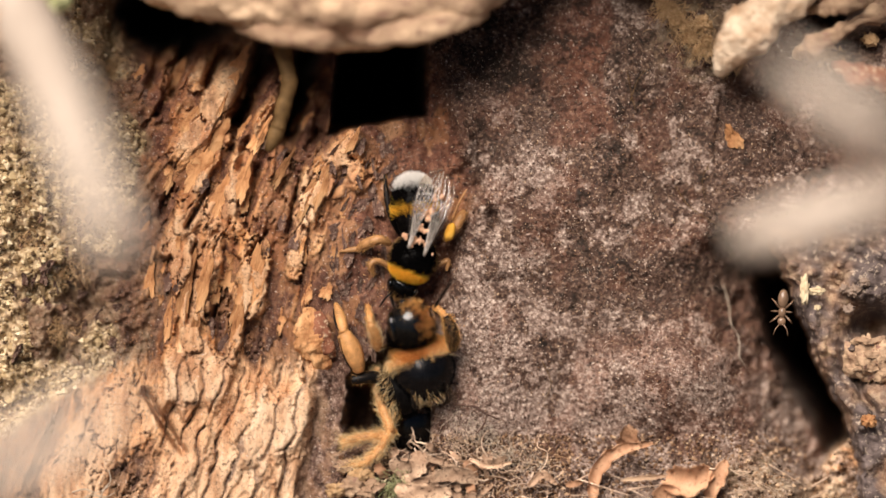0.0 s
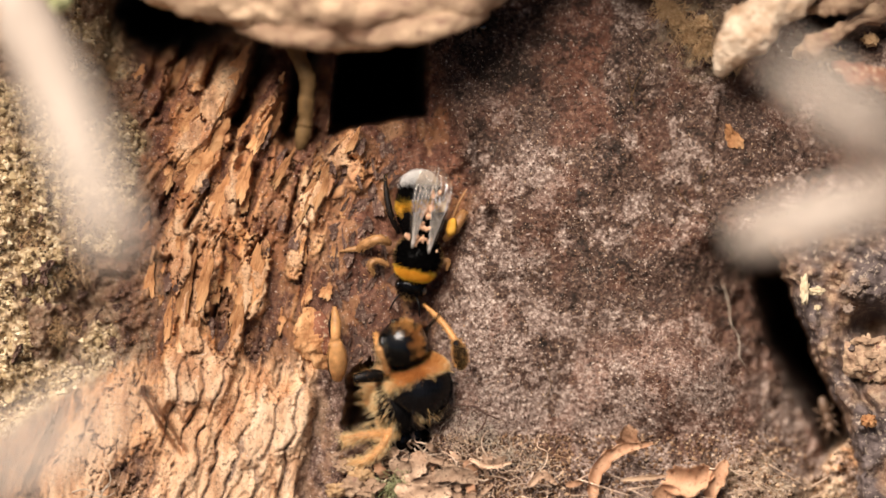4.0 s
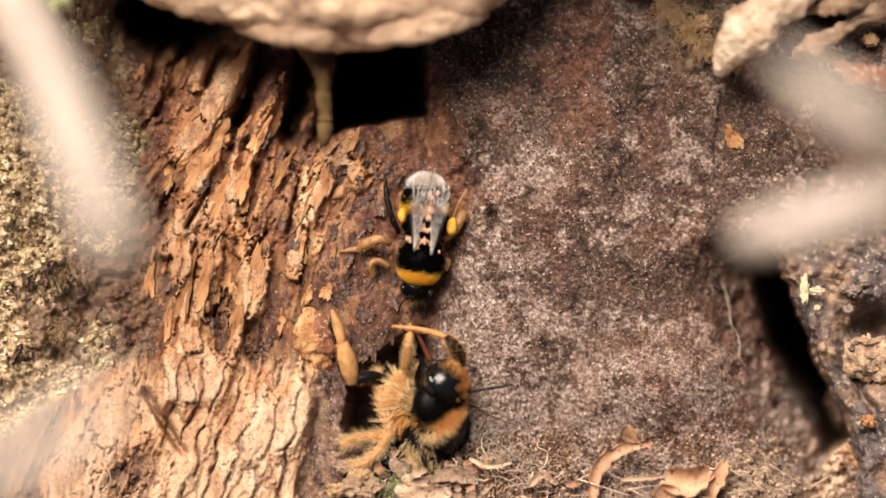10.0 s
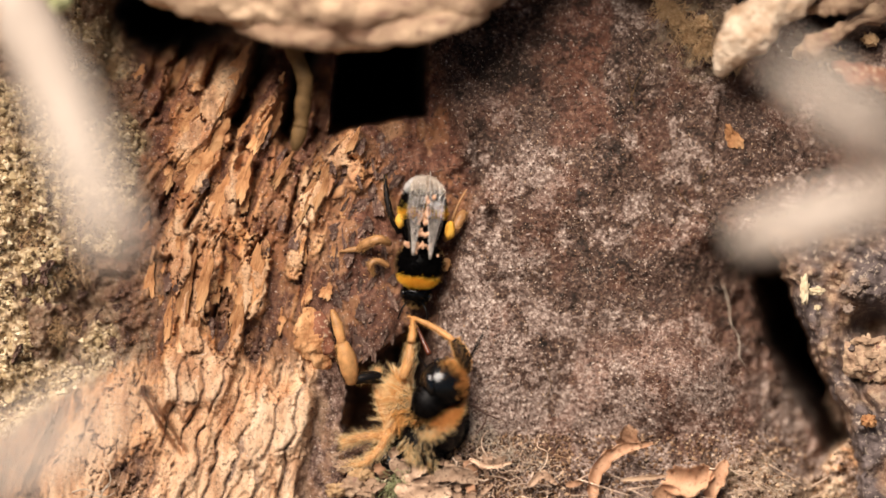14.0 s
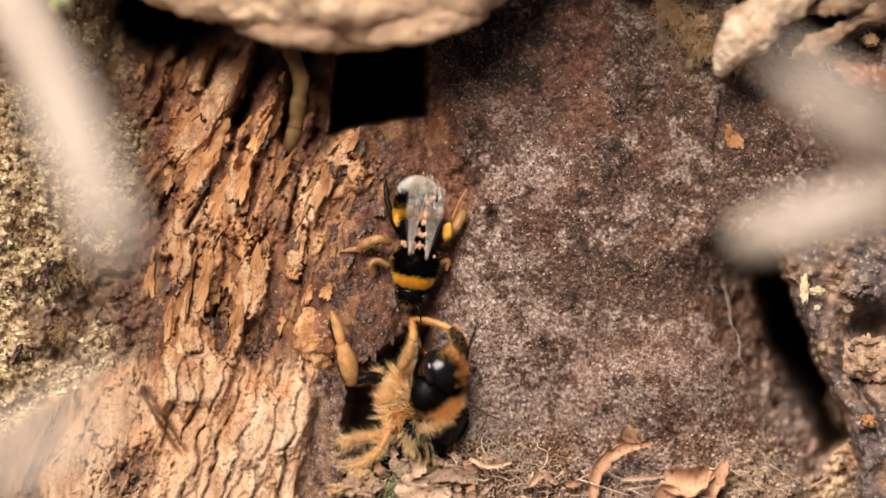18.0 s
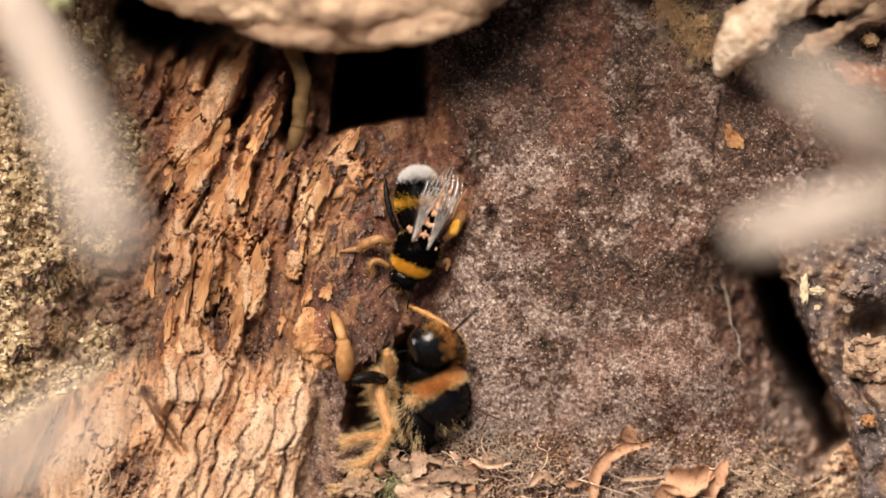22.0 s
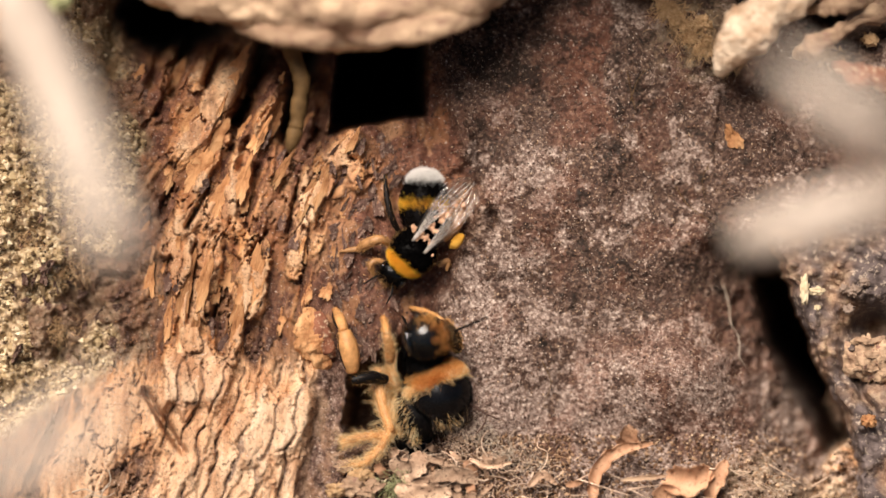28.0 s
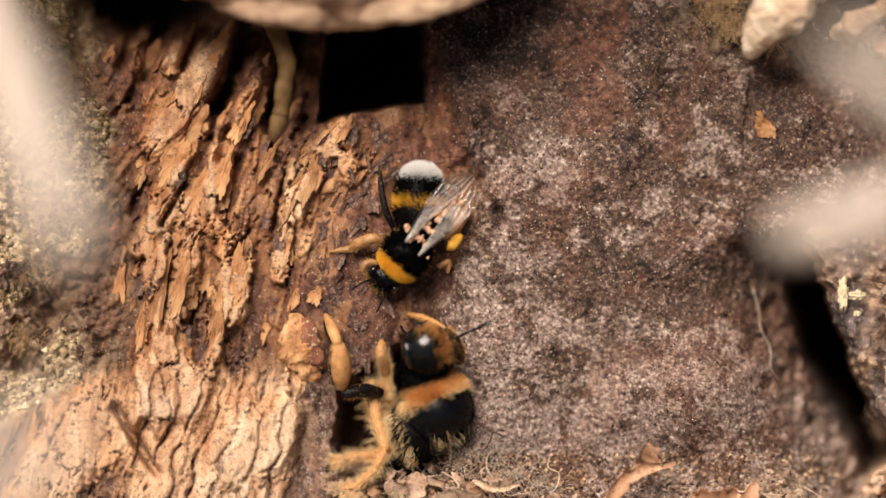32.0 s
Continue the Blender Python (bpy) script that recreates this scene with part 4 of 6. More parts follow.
leaf("dry_leaf", [at(1052, 905, 4), at(1050, 860, 4), at(1066, 820, 4.2), at(1100, 796, 4.2), at(1155, 784, 3.2)], 1.05, 1.2, "curled tan leaf strip at the foot of the log", LEAF, 1)
leaf("dry_leaf", [at(1106, 800, 2.5), at(1112, 780, 3.5), at(1112, 752, 4.2)], 1.5, 0.7, "upright pointed orange leaf tip", LEAF, 2)
leaf("dry_leaf", [at(1180, 845, 3.5), at(1200, 852, 5), at(1228, 850, 5.4), at(1256, 832, 4)], 2.3, 1.3, "cupped orange brown leaf piece in the litter", LEAF, 3)
leaf("dry_leaf", [at(1250, 890, 4), at(1268, 850, 4.5), at(1285, 815, 4)], 1.1, 1.0, "narrow curled orange leaf piece", LEAF, 4)
leaf("dry_leaf", [at(1160, 895, 4), at(1180, 870, 5), at(1205, 890, 5)], 1.3, 1.0, "broken orange leaf piece", LEAF, 5)
leaf("withered_leaf", [at(712, 842, 3.5), at(745, 858, 4), at(790, 852, 3.2)], 1.1, 0.4, "withered brown leaf scrap", LEAF_DULL, 6)
leaf("withered_leaf", [at(690, 815, 2.6), at(720, 832, 3.0), at(752, 818, 2.6)], 1.2, 0.5, "torn brown leaf scrap beneath the bee", LEAF_DULL, 7)
leaf("withered_leaf", [at(740, 808, 2.8), at(775, 815, 3.4), at(806, 826, 3.0)], 0.5, 0.9, "curled brown leaf scrap", LEAF_DULL, 8)
leaf("withered_leaf", [at(700, 862, 4.5), at(742, 876, 5.5), at(800, 872, 5)], 1.3, 0.6, "pale brown curled leaf piece in the litter", LEAF_DULL, 31)
leaf("withered_leaf", [at(735, 800, 2.8), at(742, 822, 4.0), at(728, 846, 4.6)], 1.1, 0.6, "pale torn leaf piece below the bee", LEAF_DULL, 32)
leaf("withered_leaf", [at(830, 812, 3), at(866, 826, 4.0), at(905, 818, 3.6)], 0.4, 1.1, "pale curled leaf strip in the litter", LEAF_DULL, 33)
leaf("withered_leaf", [at(770, 846, 4), at(806, 838, 5.0), at(846, 852, 4.4)], 1.1, 0.7, "pale curled leaf piece in the litter", LEAF_DULL, 34)
leaf("withered_leaf", [at(935, 862, 4), at(960, 840, 5.0), at(985, 858, 4.4)], 0.6, 1.2, "small curled leaf piece in the litter", LEAF_DULL, 35)
leaf("dry_leaf", [at(1098, 850, 3.6), at(1140, 846, 4.2), at(1182, 842, 3.6)], 0.35, 0.6, "flat tan leaf strip", PALE_WOOD, 9)
STEM = strand([at(808, 716, 1.0), at(838, 720, 2.0), at(862, 734, 2.2), at(884, 742, 1.6)], 0.16 * mm, FLAKE_DARK, "stem", "thin reddish brown stem in the litter", "stem", seed=3)
cam.data.dof.focus_object = STEM  # the lens keeps focused on the depth of the litter and the bees
strand([at(862, 734, 2.2), at(856, 752, 2.0), at(842, 768, 1.5)], 0.13 * mm, FLAKE_DARK, "stem", "thin forked brown stem in the litter", "stem", seed=4)
rnd = random.Random(9)
for k in range(290):
    x, y = rnd.gauss(815, 85), rnd.uniform(770, 905)
    if not 640 < x < 1060 or y < 770 + 0.0016 * (x - 800) ** 2:
        continue
    a, ln = rnd.uniform(0, math.pi), rnd.uniform(8, 34)
    w = -0.6 + (y - 790) * 0.045
    pts, px, py = [], x, y
    for q in range(5):
        pts.append(at(px, py, w + rnd.uniform(0, 1.6) * (1 if 0 < q < 4 else 0.3)))
        a += rnd.uniform(-1.3, 1.3)
        px, py = px + ln * 0.6 * math.cos(a), py + ln * 0.5 * math.sin(a)
    strand(pts, rnd.choice((0.04, 0.05, 0.07, 0.09, 0.14)) * mm, FIBRE, "root_fibre", "fine brown root fibre tangled in the litter", "fibre", "root fibres in the litter", k)
for k in range(26):
    x, y = rnd.uniform(930, 1480), rnd.uniform(830, 900)
    a, ln = rnd.uniform(-0.6, 0.6), rnd.uniform(15, 45)
    w = 0.6 + (y - 790) * 0.045
    strand([at(x - ln, y - ln * a, w), at(x, y, w + 0.8), at(x + ln, y + ln * a, w)], rnd.uniform(0.05, 0.12) * mm, FIBRE, "root_fibre",
           "fine brown root fibre tangled in the litter", "fibre", "root fibres in the litter", k)


def tuft(x, y, w, n, size, material, name, label, seed, thin=0.07):
    """A cushion of moss: many thin curved leaflets in one mesh."""
    rnd = random.Random(seed)
    bm = bmesh.new()
    for k in range(n):
        p = at(x + rnd.gauss(0, size), y + rnd.gauss(0, size * 0.7), w + rnd.uniform(-0.3, 0.4))
        d = Vector((rnd.uniform(-1, 1), rnd.uniform(-1, 1), rnd.uniform(0.1, 0.9))).normalized()
        ln = rnd.uniform(0.5, 1.3) * mm
        tube(bm, [p, p + d * ln * 0.5, p + d * ln + Vector((0, -0.25, 0)) * ln], [thin * mm, 0.85 * thin * mm, 0.01 * mm], 4)
    return thing(name, bm, material, label, "moss", kind="stuff")


for k in range(46):
    x, y = rnd.gauss(800, 80), rnd.uniform(790, 890)
    if 660 < x < 1020:
        a, ln, w = rnd.uniform(0, 6.28), rnd.uniform(7, 20), 0.2 + (y - 790) * 0.045
        leaf("leaf_scrap", [at(x - ln * math.cos(a), y - ln * math.sin(a), w), at(x, y, w + rnd.uniform(0.4, 1.4)), at(x + ln * math.cos(a), y + ln * math.sin(a), w + rnd.uniform(0, 0.8))],
             rnd.uniform(0.3, 0.75), rnd.uniform(0.2, 0.7), "tiny brown leaf scrap in the litter", LEAF_DULL if rnd.random() < 0.75 else LEAF, 100 + k)
for k, (x, y, r) in enumerate(((612, 826, 1.0), (640, 842, 1.2), (622, 862, 1.4), (660, 858, 0.9), (596, 868, 1.1), (648, 872, 0.9))):
    crumb(x, y, 1.8 + (y - 800) * 0.03, (r, r * 0.7, r * 0.6), 70 + k, MOSS_TAN if k % 3 == 1 else PALE_WOOD, "wood_crumb", "cream crumb of rotten wood in the litter", "crumb", "wood crumbs in the litter")
tuft(704, 864, 3.4, 420, 17, GREEN, "moss_tuft", "small green moss tuft in the litter", 1, 0.035)
tuft(897, 803, 1.6, 60, 9, FLUFF, "fluff_tuft", "pale fluffy fibre tuft in the litter", 4, 0.03)
tuft(822, 748, 0.0, 160, 20, FLUFF, "fluff_tuft", "pale fluff caught behind the bee", 7, 0.028)
tuft(862, 776, 0.6, 130, 18, FLUFF, "fluff_tuft", "pale fluffy fibre tuft beside the bee", 6, 0.03)
tuft(945, 815, 1.6, 70, 16, FLUFF, "fluff_tuft", "thin pale fluff in the litter", 5, 0.025)
tuft(812, 782, 0.6, 150, 15, FIBRE, "moss_tuft", "grey brown withered moss tuft beside the bee", 2, 0.03)
tuft(890, 815, 1.2, 160, 22, FIBRE, "moss_tuft", "brown withered moss tuft in the litter", 3, 0.03)
for k, (x, y, r) in enumerate(((1182, 14, 1.0), (1198, 34, 1.2), (1214, 48, 0.9), (1222, 66, 1.0), (1243, 40, 1.3), (1250, 70, 0.8), (1170, -4, 1.2), (1480, 60, 0.9), (1452, 86, 0.9), (1540, 70, 1.2))):
    crumb(x, y, 2.2, (r * 0.7, r * 0.6, r * 0.5), 90 + k, MOSS_TAN, "moss_clump", "tan clump of dry moss on the log", "moss", "dry moss clumps")
for k, (x, y, s) in enumerate(((1195, 30, 18), (1225, 60, 16), (1245, 85, 12), (1290, 110, 12), (1180, 15, 12), (1330, 25, 14), (1460, 100, 16))):
    tuft(x, y, 2.6, 320, s, MOSS_TAN, "moss_tuft", "dry tan moss tuft on the log", 20 + k, 0.035)
for k, (x, y, s) in enumerate(((60, 430, 26), (120, 470, 22), (40, 360, 24), (150, 380, 18), (110, 580, 20), (205, 120, 16), (185, 170, 14), (150, 90, 14))):
    tuft(x, y, float(face_shape(np.array([x]), np.array([y]))[0][0]) + 0.3, 260, s, MOSS_TAN, "moss_tuft", "dry olive moss tuft on the log", 40 + k, 0.04)


# ---- hanging rootlet ----
def hanging_rootlet():
    ob = tagged(new("hanging_rootlet"), "pale jointed rootlet hanging before the nest hole", "rootlet")
    pivot = at(496, -30, 6.5)
    pts = [at(492, -30, 6.5), at(494, 30, 6.5), at(500, 84, 6.5), at(510, 130, 6.5), at(512, 152, 6.6), at(503, 184, 6.4), at(496, 215, 6.2), at(487, 240, 6.2), at(474, 268, 6.3)]
    line = [p - pivot for p in glide(pts, 40)]
    rr = [1.02 * mm * (1 - 0.2 * k / 39) * (1 + 0.07 * math.sin(k * 0.8) + 0.05 * math.sin(k * 1.9)) for k in range(40)]
    rr[-3:] = [r * q for r, q in zip(rr[-3:], (0.82, 0.62, 0.35))]
    part("stem", tube(bmesh.new(), line, rr, 12), ROOTLET, ob)
    for k in (16, 22, 31):
        part("joint", tube(bmesh.new(), [line[k] - (line[k + 1] - line[k]) * 0.4, line[k], line[k + 1]], [rr[k] * 1.0, rr[k] * 1.03, rr[k] * 1.0], 12), ROOTLET, ob)
    ob.matrix_world = FACE @ Matrix.Translation(pivot)
    return ob, pivot


ROOT, ROOT_PIVOT = hanging_rootlet()


# ---- insects ----
def shell(name, color, rough, coat=0.0, spec=0.5):
    m, nt, b = mat(name, rough)
    col = ramp(nt, tex(nt, 1100, 4), [(0.3, tuple(c * 0.55 for c in color)), (0.7, tuple(min(1, c * 1.2) for c in color))])
    nt.links.new(col, b.inputs["Base Color"])
    b.inputs["Coat Weight"].default_value = coat
    b.inputs["Specular IOR Level"].default_value = spec
    relief(nt, b, tex(nt, 3500, 2), 0.15, 0.0001)
    return m


def hair_mat(name, dark, light, rough=0.6, spec=0.2):
    m, nt, b = mat(name, rough)
    geo = nt.nodes.new("ShaderNodeNewGeometry")
    nt.links.new(ramp(nt, geo.outputs["Random Per Island"], [(0.0, dark), (1.0, light)]), b.inputs["Base Color"])
    b.inputs["Specular IOR Level"].default_value = spec
    tl, mx = nt.nodes.new("ShaderNodeBsdfTranslucent"), nt.nodes.new("ShaderNodeMixShader")
    nt.links.new(b.inputs["Base Color"].links[0].from_socket, tl.inputs[0])
    mx.inputs[0].default_value = 0.4
    nt.links.new(b.outputs[0], mx.inputs[1])
    nt.links.new(tl.outputs[0], mx.inputs[2])
    nt.links.new(mx.outputs[0], nt.nodes["Material Output"].inputs[0])
    return m


CHITIN = shell("black_chitin", (0.004, 0.004, 0.004), 0.22)
CHITIN_BACK = shell("satin_chitin", (0.004, 0.004, 0.005), 0.26, 0.0, 0.35)
CHITIN_DULL = shell("dark_chitin", (0.004, 0.003, 0.003), 0.5, 0.0, 0.2)
EYE = shell("compound_eye", (0.003, 0.003, 0.003), 0.12, 0.8)
LEG_BROWN = shell("orange_leg", (0.58, 0.30, 0.115), 0.5, 0.0, 0.35)
LEG_DUSKY = shell("dusky_leg", (0.40, 0.21, 0.085), 0.45, 0.0, 0.4)
LEG_DARK = shell("dark_leg", (0.008, 0.005, 0.004), 0.6, 0.0, 0.15)
TONGUE = shell("tongue", (0.11, 0.028, 0.012), 0.25)
MITE = shell("mite", (0.62, 0.36, 0.22), 0.35, 0.0, 0.4)
BAND_PATCH = simple("band_patch_yellow", (0.55, 0.27, 0.03), (0.80, 0.46, 0.08), 900, 0.8)
# wing veins coloured pale: the white glints along them are in the colour
VEIN_GLINT = shell("wing_vein_glint", (0.62, 0.57, 0.52), 0.25, 0.6, 0.8)
FUR_BLACK = hair_mat("black_fur", (0.0015, 0.0014, 0.0014), (0.006, 0.005, 0.005), 0.9, 0.06)
FUR_SHEEN = hair_mat("glossy_black_fur", (0.002, 0.002, 0.002), (0.004, 0.004, 0.005), 0.5, 0.08)
FUR_YELLOW = hair_mat("yellow_fur", (0.85, 0.40, 0.02), (1.0, 0.70, 0.10))
FUR_ORANGE = hair_mat("orange_fur", (0.62, 0.25, 0.05), (1.0, 0.68, 0.28))
FUR_STRAW = hair_mat("straw_fur", (0.85, 0.50, 0.18), (1.0, 0.90, 0.60))
FUR_WHITE = hair_mat("white_fur", (0.80, 0.78, 0.75), (0.97, 0.96, 0.94))
FUR_RUST = hair_mat("rusty_fur", (0.20, 0.07, 0.018), (0.85, 0.42, 0.13))
FUR_BROWN = hair_mat("brown_fur", (0.24, 0.12, 0.045), (0.78, 0.48, 0.20))


def wing_mat():
    m, nt, b = mat("wing_membrane", 0.14)
    b.inputs["Base Color"].default_value = (0.22, 0.19, 0.17, 1)
    b.inputs["Specular IOR Level"].default_value = 1.0
    b.inputs["Coat Weight"].default_value = 1.0
    b.inputs["Coat Roughness"].default_value = 0.10
    b.inputs["Coat IOR"].default_value = 2.3
    tr, mx = nt.nodes.new("ShaderNodeBsdfTransparent"), nt.nodes.new("ShaderNodeMixShader")
    tr.inputs[0].default_value = (0.93, 0.88, 0.82, 1)
    mx.inputs[0].default_value = 0.12
    nt.links.new(tr.outputs[0], mx.inputs[1])
    nt.links.new(b.outputs[0], mx.inputs[2])
    nt.links.new(mx.outputs[0], nt.nodes["Material Output"].inputs[0])
    relief(nt, b, tex(nt, 1500, 3, (1, 0.2, 1)), 0.4, 0.0005)
    return m


WING = wing_mat()


def hairs(name, parent, material, center, radii, n, length, keep, seed, comb=(0, -0.4, 0), thick=0.045, label="", clump=0):
    """Fur on an ovoid: n bent blades where keep(unit vector) holds, combed one way; clump hairs share a tip."""
    rng = np.random.RandomState(seed)
    verts, faces, made, tries = [], [], 0, 0
    c, comb = Vector(center), Vector(comb)
    while made < n and tries < n * 30:
        tries += 1
        d = Vector([float(e) for e in rng.normal(size=3)]).normalized()
        if not keep(d + 0.08 * Vector([float(e) for e in rng.normal(size=3)])):
            continue
        made += 1
        if clump and made % clump != 1:
            d = (lock[0] + 0.16 * Vector([float(e) for e in rng.normal(size=3)])).normalized()
        p = Vector((d.x * radii[0], d.y * radii[1], d.z * radii[2]))
        nrm = Vector((d.x / radii[0], d.y / radii[1], d.z / radii[2])).normalized()
        g = (nrm + comb + 0.35 * Vector([float(e) for e in rng.normal(size=3)])).normalized()
        ln = length * float(rng.uniform(0.55, 1.25))
        side = g.cross(Vector([float(e) for e in rng.normal(size=3)])).normalized() * thick * 0.5
        g2 = (g + comb * 0.6 + 0.2 * Vector([float(e) for e in rng.normal(size=3)])).normalized()
        a, m1, tip = c + p * 0.97, c + p + g * ln * 0.5, c + p + g * ln * 0.5 + g2 * ln * 0.5
        if clump and made % clump == 1:
            lock = (d, tip)
        elif clump:
            tip = tip.lerp(lock[1], 0.6)
            m1 = m1.lerp((a + lock[1]) / 2, 0.35)
        i = len(verts)
        verts += [(a - side) * mm, (a + side) * mm, (m1 + side * 0.8) * mm, (m1 - side * 0.8) * mm, tip * mm]
        faces += [(i, i + 1, i + 2, i + 3), (i + 3, i + 2, i + 4)]
    ob = mesh_ob(name, verts, faces, material, False)
    ob.parent = parent
    if label:
        ob["label"] = label
    return ob


def line_hairs(name, parent, material, pts, radii, n, length, seed, lean=0.8, thick=0.042):
    """Hair along a limb given as a line of places (mm)."""
    rng = np.random.RandomState(seed)
    verts, faces = [], []
    for k in range(n):
        s = float(rng.uniform(0.03, 0.97)) * (len(pts) - 1)
        i = int(s)
        p = Vector(pts[i]).lerp(Vector(pts[i + 1]), s - i)
        d = (Vector(pts[i + 1]) - Vector(pts[i])).normalized()
        r = float(radii[i] + (radii[i + 1] - radii[i]) * (s - i))
        q = d.orthogonal().normalized()
        q.rotate(Matrix.Rotation(float(rng.uniform(0, 6.28)), 3, d))
        g = (q + d * lean + 0.5 * Vector([float(e) for e in rng.normal(size=3)])).normalized()
        ln = length * float(rng.uniform(0.5, 1.3))
        side = g.cross(Vector([float(e) for e in rng.normal(size=3)])).normalized() * thick * 0.5
        a = p + q * r * 0.9
        j = len(verts)
        verts += [(a - side) * mm, (a + side) * mm, (a + g * ln + d * 0.2 * ln) * mm]
        faces += [(j, j + 1, j + 2)]
    ob = mesh_ob(name, verts, faces, material, False)
    ob.parent = parent
    return ob


def limb(name, pts, radii, material, parent, seed=0, fur=None, n=0, length=0.4, flat=1.0, label=""):
    """A leg piece through places in mm, with its fur as a part of it."""
    line = glide(pts, 14)
    rr = [float(r) for r in np.interp(np.linspace(0, len(radii) - 1, 14), range(len(radii)), radii)]
    bm = tube(bmesh.new(), [p * mm for p in line], [r * mm for r in rr], 8)
    ob = part(name, bm, material, parent, label)
    if fur:
        line_hairs("leg_hair", ob, fur, line, rr, n, length, seed)
    return ob


def ovoid(name, parent, material, center, radii, levels=4, seed=1, rough=0.02, label=""):
    return part(name, blob(tuple(r * mm for r in radii), levels, seed, rough, 2.0, tuple(c * mm for c in center)), material, parent, label)


def wing(name, parent, side, length, width, base, yaw, lift, ribs):
    """A folded wing: a thin rippled membrane with veins; side -1 or 1."""
    holder = Matrix.Translation(Vector(base) * mm) @ pose(0, 0, 0, lift, side * 14, yaw)
    n, k = 18, 26
    rows = []
    bm = bmesh.new()

    def place(s, t):
        wd = width * (0.16 + 0.84 * math.sin(min(1, s * 1.18) * math.pi * 0.5) ** 1.2) * (1 - max(0, s - 0.82) ** 2 * 18)
        return Vector((side * (t - 0.22) * wd, -s * length, (0.10 * math.sin(t * 24 + 1.5 * s) + 0.07 * math.sin(s * 21 + 5 * t)) * min(1, 2.5 * s) + 0.75 * math.sin(s * math.pi) - 1.5 * s * s - 0.25 * abs(t - 0.3))) * mm

    for th in (0.0, 0.012):
        rows.append([[bm.verts.new(place(i / n, j / k) + Vector((0, 0, th * mm))) for j in range(k + 1)] for i in range(n + 1)])
    for i in range(n):
        for j in range(k):
            a, b = rows
            bm.faces.new((a[i][j], a[i + 1][j], a[i + 1][j + 1], a[i][j + 1]))
            bm.faces.new((b[i][j], b[i][j + 1], b[i + 1][j + 1], b[i + 1][j]))
    ob = part(name, bm, WING, parent, "clear smoky wing")
    ob.matrix_local = holder
    for t0, t1, e, rad in ((0.0, 0.0, 1.0, 0.055), (0.16, 0.24, 0.96, 0.045), (0.30, 0.46, 0.93, 0.045), (0.42, 0.70, 0.86, 0.04), (0.52, 0.92, 0.74, 0.04)):
        line = [place(e * q / 12, t0 + (t1 - t0) * q / 12) + Vector((0, 0, 0.03 * mm)) for q in range(13)]
        part("vein", tube(bmesh.new(), line, [rad * mm * (1 - 0.5 * q / 12) for q in range(13)], 5), ribs, ob)
    for s0, s1, t0, t1 in ((0.5, 0.56, 0.03, 0.4), (0.7, 0.68, 0.05, 0.55), (0.45, 0.4, 0.3, 0.6)):
        line = [place(s0 + (s1 - s0) * q / 5, t0 + (t1 - t0) * q / 5) + Vector((0, 0, 0.02 * mm)) for q in range(6)]
        part("vein", tube(bmesh.new(), line, 0.035 * mm, 5), ribs, ob)
    return ob


# the smaller bee: its space has y forward and z out of its back, in mm round the thorax
WORKER = tagged(new("worker_bumblebee"), "small black and yellow bumblebee with white tail carrying mites", "bumblebee")


